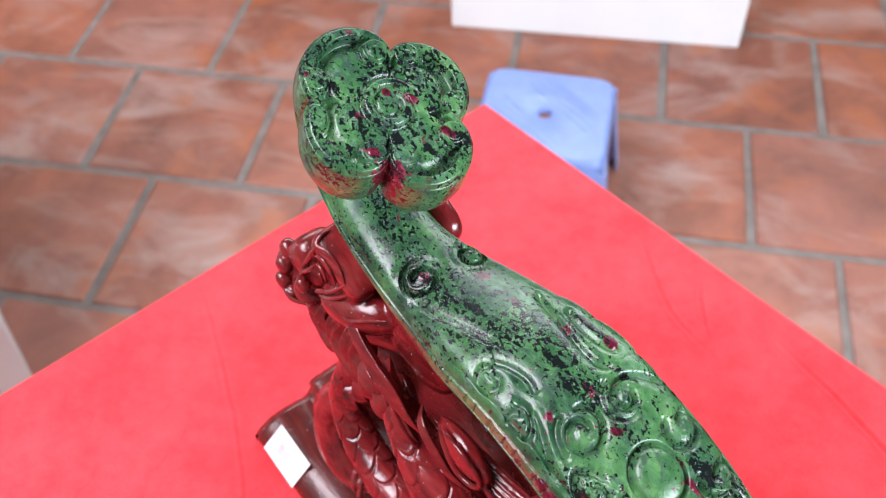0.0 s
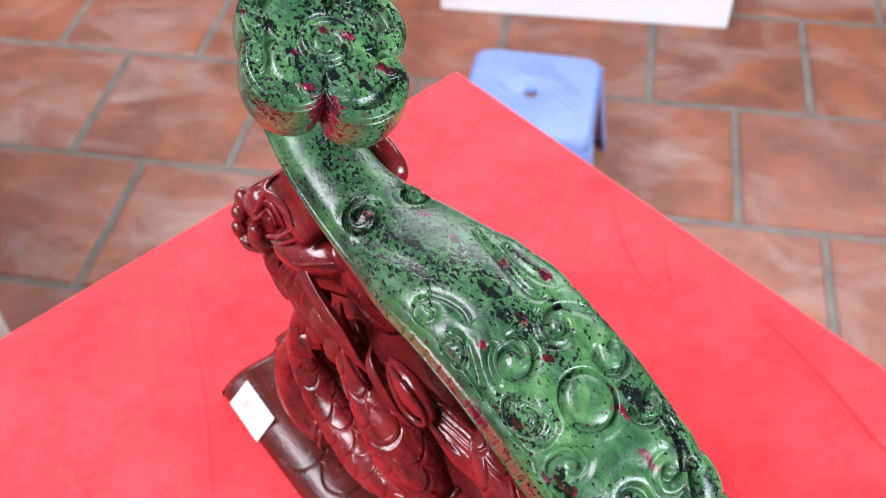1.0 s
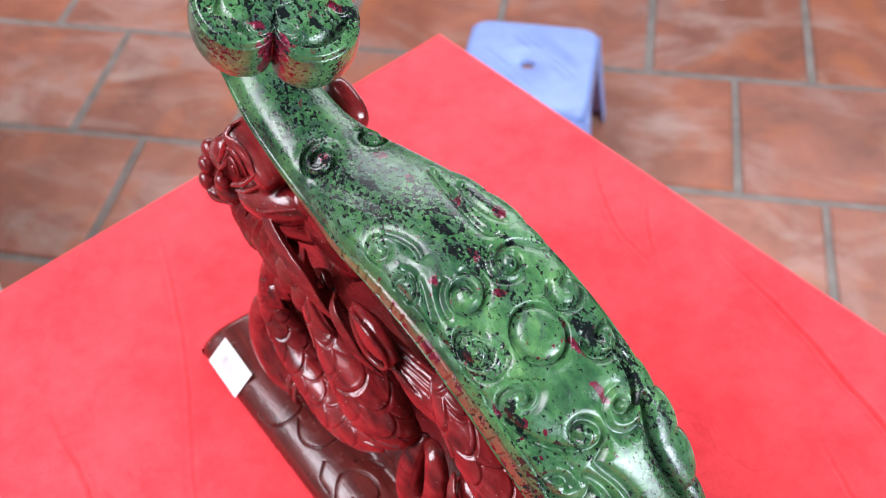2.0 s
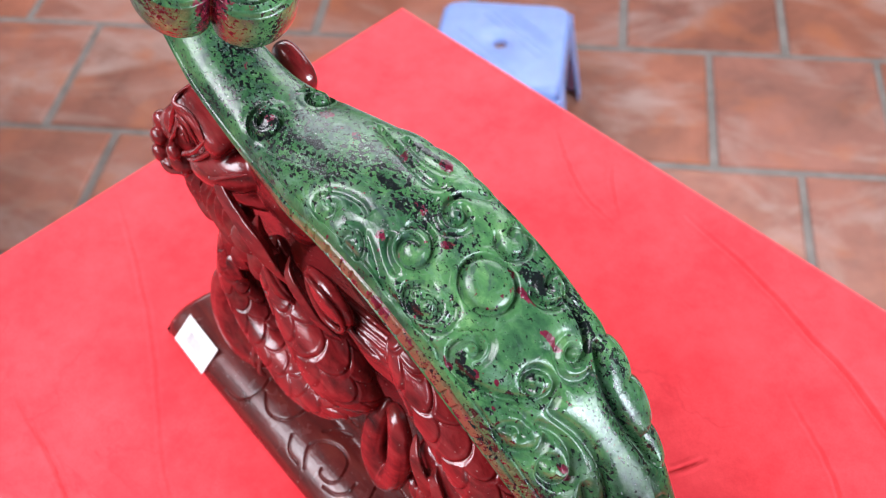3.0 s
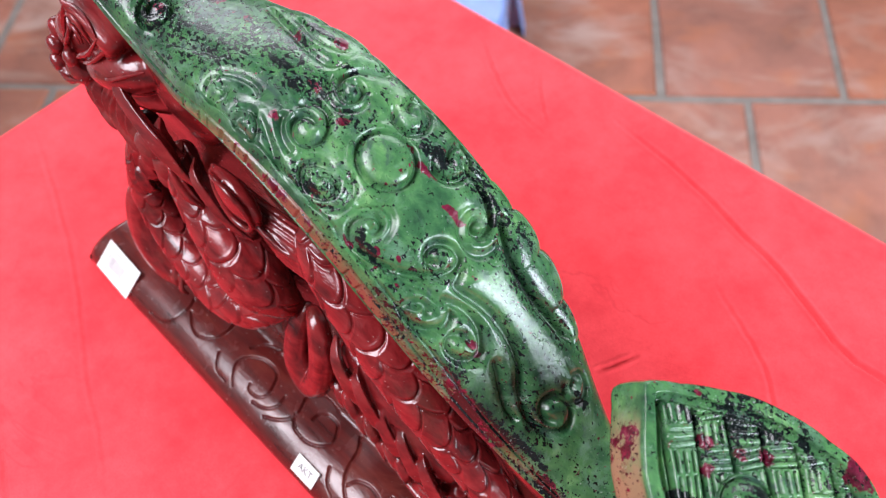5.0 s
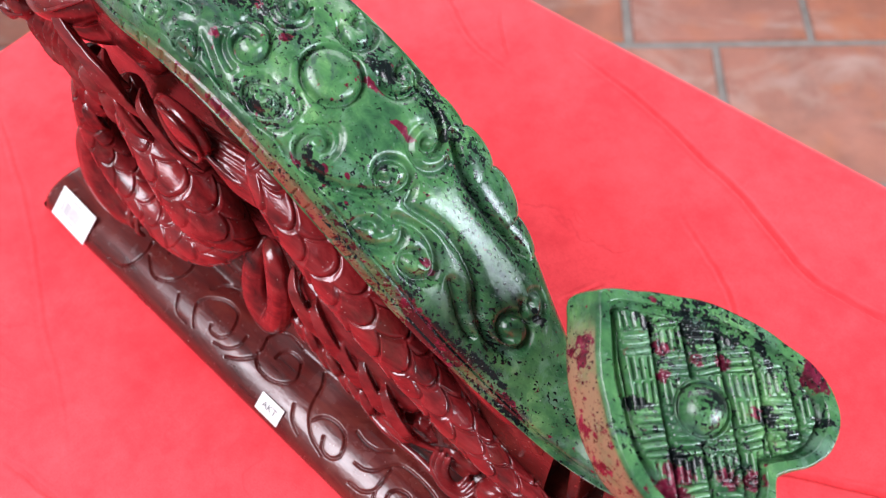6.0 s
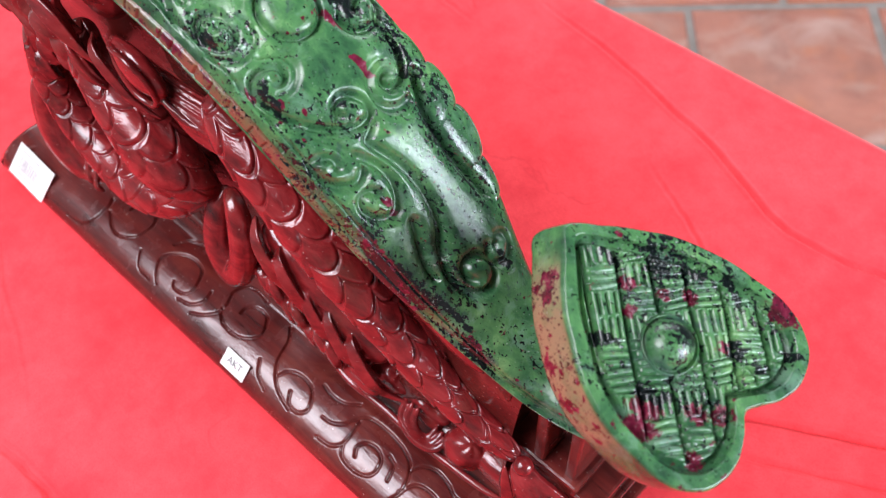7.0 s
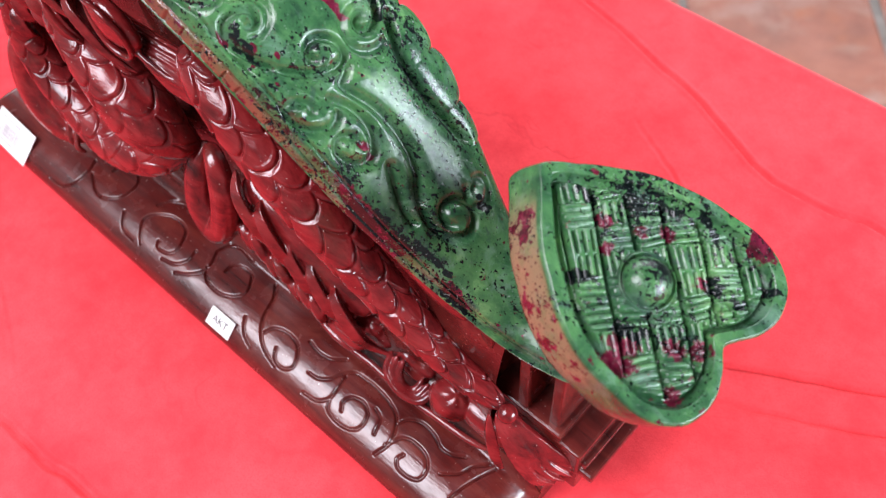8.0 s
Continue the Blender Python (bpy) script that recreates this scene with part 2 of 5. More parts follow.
def groove(h, px, py, line, width, depth):
    m = near(px, py, line, 3 * width)
    d, _ = line_distance(px[m], py[m], line)
    h[m] -= depth * np.exp(-(d / width) ** 2)


def carve(rel, px, py, line, depth, width, side=1, soft=0.0035, share=0.45, lead=0.06, trail=0.1):
    """A chiselled line: a groove whose ground falls away softly on one side (1: left of the line's course) and whose other side is rounded."""
    m = near(px, py, line, max(3 * width, 3 * soft))
    x, y = px[m], py[m]
    best, where, sign = np.full(x.shape, 1e9), np.zeros(x.shape), np.ones(x.shape)
    n = len(line) - 1
    for i in range(n):
        (ax, ay), (bx, by) = line[i], line[i + 1]
        dx, dy = bx - ax, by - ay
        t = np.clip(((x - ax) * dx + (y - ay) * dy) / (dx * dx + dy * dy + 1e-18), 0, 1)
        d = np.hypot(x - ax - t * dx, y - ay - t * dy)
        k = d < best
        best[k], where[k] = d[k], (i + t[k]) / n
        sign[k] = np.sign(dx * (y[k] - ay) - dy * (x[k] - ax)) * side
    fade = smooth_step(0, lead, where) * smooth_step(1, 1 - trail, where)
    ground = np.where(sign > 0, share * np.exp(-(best / soft) ** 2), 0)
    rounded = np.where(sign < 0, 0.45 * np.exp(-best / (1.6 * width)), 0)
    h = -depth * fade * np.maximum(np.maximum(np.exp(-(best / width) ** 3), ground), rounded)
    rel[m] = np.minimum(rel[m], h)


def smooth_step(a, b, x):
    t = np.clip((x - a) / (b - a), 0, 1)
    return t * t * (3 - 2 * t)

# ---- the room ----
TABLE_Z = 0.745
TILE_P, FX, FY = 0.305, 0.19, 1.33


def setting(ob, label, category):
    return tagged(ob, label, category, kind="structure")


def build_room():
    x0, x1, y0, y1, h = -2.4, 2.75, -2.3, 2.6, 2.9
    fl = box_part("floor", (x0 - 0.1, y0 - 0.1, -0.12), (x1 + 0.1, y1 + 0.1, -0.004), GROUT, bevel=0)
    setting(fl, "grey cement joints of the terracotta tiled floor", "floor")
    setting(box_part("ceiling", (x0 - 0.1, y0 - 0.1, h), (x1 + 0.1, y1 + 0.1, h + 0.12), DARK_CEILING, bevel=0), "plain dark boarded ceiling", "ceiling")
    # the north opening is guessed, to go with the added north lamp
    bm = bmesh.new()
    for lo, hi in (((x0 - 0.1, y1, 0), (-2.26, y1 + 0.1, h)), ((2.06, y1, 0), (x1 + 0.1, y1 + 0.1, h)), ((-2.26, y1, 2.76), (2.06, y1 + 0.1, h)), ((-2.26, y1, 0), (2.06, y1 + 0.1, 2.02))):
        box_bm(bm, lo, hi)
    setting(part("wall_north", bm, WALL), "plain grey wall with a long high opening behind the added light", "wall")
    setting(box_part("wall_west", (x0 - 0.1, y0, 0), (x0, y1, h), WALL, bevel=0), "plain grey painted wall", "wall")
    # east wall with the wide shopfront opening
    bm = bmesh.new()
    for lo, hi in (((x1, y0, 0), (x1 + 0.1, -2.22, h)), ((x1, -0.55, 0), (x1 + 0.1, y1, h)), ((x1, -2.22, 2.36), (x1 + 0.1, -0.55, h)), ((x1, -2.22, 0), (x1 + 0.1, -0.55, 1.08))):
        box_bm(bm, lo, hi)
    setting(part("wall_east", bm, WALL), "plain grey wall with a wide shopfront opening", "wall")
    setting(box_part("wall_south", (x0, y0 - 0.1, 0), (x1, y0, h), WALL, bevel=0), "plain grey painted wall", "wall")
    return fl


FLOOR = build_room()


def build_table():
    """The table under its red cloth; its far corner and the turn of its sides."""
    root = new("display_table")
    root.matrix_world = Matrix.Translation((-0.0345, 0.4505, 0)) @ Matrix.Rotation(radians(-38.6), 4, "Z")
    tagged(root, "table with plain legs, hidden under a red cloth", "table")
    a, b, top = 1.30, 0.90, TABLE_Z - 0.004
    box_part("tabletop", (0.004, -b + 0.004, top - 0.03), (a - 0.004, -0.004, top), STEEL, root)
    for x in (0.06, a - 0.06):
        for y in (-0.06, -b + 0.06):
            box_part("leg", (x - 0.02, y - 0.02, 0), (x + 0.02, y + 0.02, top - 0.03), STEEL, root)
    # the cloth: one sheet, its borders folded down over the edges
    gx = np.r_[np.arange(0, 0.70, 0.00115), np.linspace(0.70, a, 70)]
    gy = np.r_[np.linspace(-b, -0.47, 50), np.arange(-0.468, -0.0005, 0.00115), 0.0]
    nx, ny = len(gx), len(gy)
    x, y = np.meshgrid(gx, gy, indexing="ij")
    z = np.full(x.shape, 0.0)
    rng = np.random.default_rng(4)
    for _ in range(26):
        kx, ky = rng.normal(0, 26, 2)
        z += 0.00012 * np.sin(kx * x + ky * y + rng.uniform(0, 6))
    for hh, wd, pts in CREASES + FOLDS:
        line = spline(np.array(pts), 24)
        line += 0.0004 * np.stack([np.sin(np.arange(24) * 1.7), np.cos(np.arange(24) * 2.3)], -1)
        m = near(x, y, line, 0.02)
        d, w = line_distance(x[m], y[m], line)
        z[m] += hh * (np.exp(-(d / wd) ** 2) - 0.5 * np.exp(-((d - 2.2 * wd) / wd) ** 2)) * np.sin(np.pi * np.clip(w, 0.02, 0.98)) ** 0.5
    edge = np.minimum(np.minimum(x, a - x), np.minimum(-y, y + b))
    z *= smooth_step(0, 0.03, edge)
    z -= 0.003 * (1 - smooth_step(0, 0.006, edge)) ** 2
    v = np.stack([x, y, z], -1).reshape(-1, 3)
    f = grid_faces(nx, ny)
    ring = np.r_[np.arange(nx) * ny + ny - 1, (nx - 1) * ny + np.arange(ny - 2, -1, -1), np.arange(nx - 2, -1, -1) * ny, np.arange(1, ny - 1)]
    skirt = v[ring].copy()
    skirt[:, 2] -= 0.22
    out = np.sin(np.arange(len(ring)) * 0.11) * 0.004 + 0.006
    c = np.array([a / 2, -b / 2])
    skirt[:, :2] += np.sign(skirt[:, :2] - c) * (np.abs(skirt[:, :2] - c) > c * np.array([1, -1]) - 0.001) * out[:, None]
    k = np.arange(len(ring))
    k2 = (k + 1) % len(ring)
    f = np.vstack([f, np.stack([ring[k], len(v) + k, len(v) + k2, ring[k2]], -1)])
    cloth = mesh_ob("tablecloth", np.vstack([v, skirt]), f[:, ::-1], CLOTH)
    cloth.matrix_world = root.matrix_world @ Matrix.Translation((0, 0, TABLE_Z))
    tagged(cloth, "bright red felt cloth, faintly creased, over the table", "tablecloth")


# creases of the cloth: height, width, course
CREASES = [(-0.0022, 0.0011, [(0.30, -0.024), (0.36, -0.035), (0.412, -0.050), (0.444, -0.059), (0.485, -0.079), (0.504, -0.084), (0.532, -0.082), (0.56, -0.078), (0.66, -0.095)]), (-0.0012, 0.0010, [(0.185, -0.022), (0.215, -0.042), (0.242, -0.056), (0.272, -0.062)]),
           (-0.0028, 0.0011, [(0.50, -0.205), (0.533, -0.189), (0.564, -0.174), (0.596, -0.159), (0.70, -0.11)]), (-0.0017, 0.0011, [(0.52, -0.216), (0.546, -0.204), (0.573, -0.192), (0.605, -0.177), (0.70, -0.13)])]
FOLDS = [(-0.0026, 0.0012, [(0.24, -0.42), (0.281, -0.416), (0.314, -0.417), (0.341, -0.415), (0.42, -0.425)]), (0.0009, 0.0011, [(0.002, -0.271), (0.058, -0.292), (0.128, -0.322), (0.21, -0.367), (0.236, -0.378), (0.30, -0.42)]),
           (-0.0020, 0.0011, [(0.105, -0.398), (0.118, -0.402), (0.154, -0.406), (0.198, -0.415), (0.23, -0.43)]), (-0.0010, 0.0009, [(0.236, -0.022), (0.246, -0.034), (0.268, -0.054)]), (-0.0016, 0.0009, [(0.402, -0.176), (0.407, -0.168), (0.413, -0.154)]), (-0.0008, 0.0009, [(0.42, -0.09), (0.47, -0.12), (0.50, -0.16)])]
build_table()


def build_stool():
    root = new("plastic_stool")
    root.matrix_world = pose(-0.02, 1.075, 0, 0, 0, -1.5)
    tagged(root, "low light-blue plastic stool on the tiled floor", "stool")
    hx, hy, h = 0.108, 0.108, 0.205
    # seat: rounded rectangle with a round finger hole
    n = 96
    th = np.linspace(0, 2 * np.pi, n, endpoint=False)
    sq = (np.abs(np.cos(th)) ** 9 + np.abs(np.sin(th)) ** 9) ** (-1 / 9)
    ox, oy = hx * sq * np.cos(th), hy * sq * np.sin(th)
    rings = [(0.011, h - 0.012, True), (0.011, h - 0.003, True), (0.0135, h, True), (0.45, h - 0.0015, False), (0.90, h, False), (0.955, h - 0.0008, False), (0.99, h - 0.005, False), (1.0, h - 0.012, False), (1.03, h - 0.05, False), (1.01, h - 0.05, False), (0.975, h - 0.014, False), (0.9, h - 0.006, False), (0.011, h - 0.012, True)]
    v = np.vstack([np.stack([(r * np.cos(th)) if c else r * ox, (r * np.sin(th)) if c else r * oy, np.full(n, z)], -1) for r, z, c in rings])
    under(mesh_ob("seat", v, grid_faces(len(rings), n, True)[:, ::-1], BLUE), root)
    # slanted low ribs on the seat
    bm = bmesh.new()
    for i in range(-6, 7):
        c = i * 0.014
        if abs(c) < 0.02:
            continue
        box_bm(bm, (-0.075, -0.0012, 0), (0.075, 0.0012, 0.0009), 0, Matrix.Translation((c * 0.7, c * 0.7, h - 0.0008)) @ Matrix.Rotation(radians(-45), 4, "Z"))
    for vv in bm.verts:
        vv.co.x, vv.co.y = max(-0.09, min(0.09, vv.co.x)), max(-0.09, min(0.09, vv.co.y))
    part("seat_rib", bm, BLUE, root)
    for sx in (-1, 1):
        for sy in (-1, 1):
            bm = bmesh.new()
            prof = ((0.050, 0), (0.0, 0), (0.0, 0.050), (0.004, 0.050), (0.004, 0.004), (0.050, 0.004))
            lo, hi = [], []
            for px, py in prof:
                lo.append(bm.verts.new((sx * (hx + 0.024 - px * 0.6), sy * (hy + 0.024 - py * 0.6), 0)))
                hi.append(bm.verts.new((sx * (hx + 0.002 - px), sy * (hy + 0.002 - py), h - 0.02)))
            bm.faces.new(lo), bm.faces.new(hi)
            for i in range(6):
                bm.faces.new((lo[i], lo[(i + 1) % 6], hi[(i + 1) % 6], hi[i]))
            bmesh.ops.recalc_face_normals(bm, faces=bm.faces)
            part("leg", bm, BLUE, root)


build_stool()


def build_plinth(name, x, y, w, d, h, turn, label):
    root = new(name)
    root.matrix_world = pose(x, y, 0, 0, 0, turn)
    tagged(root, label, "display plinth", "white display plinths")
    box_part("body", (-w / 2, -d / 2, 0.0), (w / 2, d / 2, h - 0.02), WHITE, root, 0.004)
    box_part("top_board", (-w / 2 - 0.008, -d / 2 - 0.008, h - 0.0195), (w / 2 + 0.008, d / 2 + 0.008, h), WHITE, root, 0.004)


build_plinth("display_plinth", 0.035, 1.78, 0.60, 0.42, 0.80, 1.5, "white painted display plinth standing on the tiles")
build_plinth("display_plinth", -1.022, 0.55, 0.42, 0.42, 0.80, 45, "white painted display plinth beside the red table")

# ---- the stone sceptre ----
STAND = Matrix.Translation((0.10, 0.06, TABLE_Z)) @ Matrix.Rotation(radians(-42), 4, "Z")
MM = 0.001


def blobs(ob, px, py, spots, name="ruby", reach=1.5):
    """Writes the ruby patches of the stone as a point attribute: place, half length, half width, turn."""
    val = np.zeros(px.shape)
    for x, y, a, b, turn in spots:
        c, s = math.cos(turn), math.sin(turn)
        dx, dy = px - x * MM, py - y * MM
        d = np.hypot((c * dx + s * dy) / (a * MM), (-s * dx + c * dy) / (b * MM))
        val = np.maximum(val, np.clip(reach - d, 0, 1))
    at = ob.data.attributes.new(name, "FLOAT", "POINT")
    full = np.zeros(len(ob.data.vertices))
    full[:val.size] = val.ravel()
    at.data.foreach_set("value", full)


# curls on the neck: place along and across, radius, turns, first angle in degrees, hand
CURLS = [(-92, -58, 7.5, 1.3, 160, 1), (-90, -36, 6, 1.2, 150, -1)]
# chiselled scrolls, wound inward at their ends: depth, course along and across; the first of each kind ends in a raised curl
SCROLLS_NEAR = [
    (1.9, [(14, -60.5), (8, -61.5), (4.5, -65.9), (8.1, -69), (11.9, -70), (16.4, -68.3), (17.9, -65.2), (16.3, -62.3), (13.2, -61.8), (11, -63.6), (11.6, -66)]),
    (2.0, [(49.5, -62.5), (44.8, -66.2), (39.6, -68.4), (33.8, -69.7), (30, -68.4), (28.7, -65.9), (29, -62.4), (31, -59.5), (33.8, -59.3), (35.1, -61.2), (34.3, -63.1), (32.8, -63.5)]),
    (1.8, [(60.9, -57.9), (63.3, -57.1), (65.3, -58.7), (66.1, -62.3), (64.2, -66.8), (60.6, -69.5), (57.2, -70.1), (55.8, -68.9), (56.2, -66.6), (58, -63.8), (59.9, -63.7), (60.1, -65.9)]),
    (1.7, [(-27.7, -68.5), (-23.7, -65.4), (-18.1, -67), (-15.1, -70.2), (-17, -72.8), (-21.7, -73.4), (-24.6, -72.2), (-24.7, -69.3), (-21.9, -68.2)])]
SCROLLS_MIDDLE = [
    (2.0, [(44.8, -66.2), (49.5, -62.5), (53.1, -57.6), (55.4, -52.4), (55.8, -48.3), (54.7, -45.2), (51.9, -44.7), (48.9, -47), (47.4, -50.4), (48.2, -53.6), (50.6, -54.4), (52.2, -52.4)]),
    (1.9, [(58.5, -59.6), (62, -56.1), (65.3, -53.3), (69.4, -51.9), (72.9, -52.7), (75.7, -55.4), (76.5, -59.1), (74.8, -63.2), (71.6, -64.9), (69.4, -63.5), (69, -60.9), (70.7, -58.2), (72.9, -58)]),
    (1.8, [(-12.3, -55.9), (-10.8, -49.7), (-5.4, -48.1), (-0.2, -51.3), (2.2, -56), (0.4, -60.7), (-3.5, -62.2), (-7.3, -60.7), (-9, -57.5), (-7.8, -54.5), (-4.4, -53.7), (-2.4, -55.6)])]
SCROLLS_FAR = [
    (2.3, [(32, -21), (38.4, -23.6), (42.5, -23.1), (46.1, -23.6), (49.9, -25.5), (52.7, -29.1), (53.7, -33.3), (52.2, -35.6), (50.2, -35.2), (49.4, -32.8), (50.7, -31.2)]),
    (1.9, [(26.7, -30.6), (30.6, -33.4), (34.8, -32.7), (37.4, -29.1), (37.8, -24.1), (35.1, -19.8), (30.6, -18.3), (28.8, -20.1), (29, -23.6), (31.3, -26.8), (33.8, -26.6)]),
    (1.8, [(-1.6, -19.2), (-7.1, -23.7), (-10.8, -29.4), (-11, -35.1), (-8.2, -39.3), (-4.1, -40.4), (-1.6, -37.5), (-3.1, -33.7), (-6.4, -32.8), (-7.3, -35.1)]),
    (1.8, [(6.6, -28.2), (10.7, -32), (16.5, -32.2), (19.3, -26.9), (17.1, -21.4), (12, -19.2), (9.1, -21.1), (10, -24.9), (12.8, -26.1)])]
SCROLLS_END = [
    (1.9, [(89.1, -50.6), (93.1, -53.1), (97.9, -53.4), (102.6, -50.6), (104.6, -45.6), (103.3, -40.6), (99.8, -38.8), (96.5, -41), (95.3, -45.4), (96.6, -48.6), (99.3, -48.8), (101.1, -46.6)]),
    (1.7, [(94.9, -34.2), (97.4, -37.8), (100.8, -37.8), (102.2, -33.1), (100.4, -29), (97.4, -28), (96, -31), (96.7, -33.9), (98.9, -34.6)])]
# plain strokes: the outer lines of the curls, and the long stems
STROKES_UPPER = [(1.3, [(-14, -58.3), (-10.6, -62.7), (-6.2, -65), (-0.8, -65.9)]), (1.0, [(-14.8, -36.2), (-11.8, -42.1), (-5.8, -45.2), (-1, -43.1), (1.1, -37.4), (-1.8, -31.7)]),
                 (1.4, [(-60, -29.5), (-49.5, -32.4), (-41.1, -33.7), (-29.1, -35.7), (-20.3, -35.3), (-16, -31.3)]), (1.0, [(-46, -27), (-38, -29), (-28, -29), (-20, -26)]),
                 (1.1, [(-42.8, -63.1), (-45.7, -66.6), (-43.9, -70.3), (-38.8, -71), (-35.6, -68.2), (-37.8, -65.4), (-41.4, -66.2)]), (1.0, [(-46, -63.3), (-38.3, -60.1), (-30.5, -58.6), (-24, -60.1)]),
                 (1.2, [(-22.2, -64.1), (-14.7, -66.5), (-8, -69), (-2.2, -71.2), (5.5, -73), (12.1, -72.6)]), (0.8, [(-90, -66), (-76, -64), (-61.4, -60), (-50, -57.8)])]
STROKES_LOWER = [(1.3, [(47.4, -28.3), (46.2, -31.9), (46.6, -35.9), (48.5, -39.5), (51.4, -41.1), (54.7, -41.1), (57.3, -38.3), (58.4, -34.4), (58, -29.6)]),
                 (1.1, [(24.6, -63.5), (26.6, -58.8), (29.8, -55.5), (34, -55.2), (36.8, -58), (37.6, -61.9), (36.8, -65.1)]),
                 (1.3, [(25.9, -67.8), (27.2, -70.5), (30.6, -71.7), (35.7, -71.5), (41, -70.2), (47.2, -67), (51.9, -62.8), (56.4, -59.6), (60.4, -59)]),
                 (1.2, [(12.1, -72.1), (18.1, -70.3), (22, -66.6), (22.3, -61.8), (20.1, -58.3), (16.6, -57.2)])]
STEMS = [(2.1, [(54.4, -43.6), (56.8, -45.8), (58.6, -49.6), (59.3, -51.2), (62.1, -50.5), (66.3, -47.9), (70.4, -45.9), (75.5, -44.9), (79.3, -45.1), (82.4, -45.8), (85.5, -47.3), (89.1, -50.6), (93.1, -53.1)]),
         (1.7, [(78.6, -52.5), (81.9, -54.1), (86.1, -56.1), (90.5, -57.8), (95.4, -57.8)]),
         (3.6, [(52, -22), (55.5, -24.6), (60.1, -27.2), (64.2, -28.8), (68.8, -29.3), (74.3, -28.9), (79.8, -27.3), (84.8, -25.7), (88.9, -24.4)])]


def incise(rel, px, py, line, depth, width):
    """A soft rounded groove along a line, shallower at its ends."""
    m = near(px, py, line, 5 * width)
    d, w = line_distance(px[m], py[m], line)
    fade = smooth_step(-0.02, 0.12, w) * smooth_step(1.04, 0.93, w)
    rel[m] = np.minimum(rel[m], -depth * fade * (0.70 * np.exp(-(d / width) ** 2) + 0.30 * np.exp(-(d / (2.6 * width)) ** 2)))


def volute(rel, px, py, cx, cy, r, turns, start, hand, swell=0.0014):
    """A carved curl: a rounded band wound by one deep groove round a small boss."""
    m = np.hypot(px - cx, py - cy) < 2.2 * r
    x, y = px[m], py[m]
    rad = np.hypot(x - cx, y - cy) / r
    rel[m] = np.maximum(rel[m], 0) * smooth_step(0.8, 1.4, rad) + swell * (1 - smooth_step(0.8, 1.45, rad)) + 0.6 * swell * np.exp(-(rad / 0.3) ** 4)
    a = np.zeros(px.shape)
    th = np.linspace(0, 1, 100)
    ang = start - 0.5 * hand + hand * th * (turns + 0.08) * 2 * np.pi
    rr = r * (0.34 + 0.80 * (1 - th) ** 0.9)
    carve(a, px, py, np.stack([cx + rr * np.cos(ang), cy + rr * np.sin(ang)], -1), 0.0042, 0.00112 * (r / 0.0065) ** 0.5, -hand, 0.0030, 0.42, 0.10, 0.06)
    rel += a


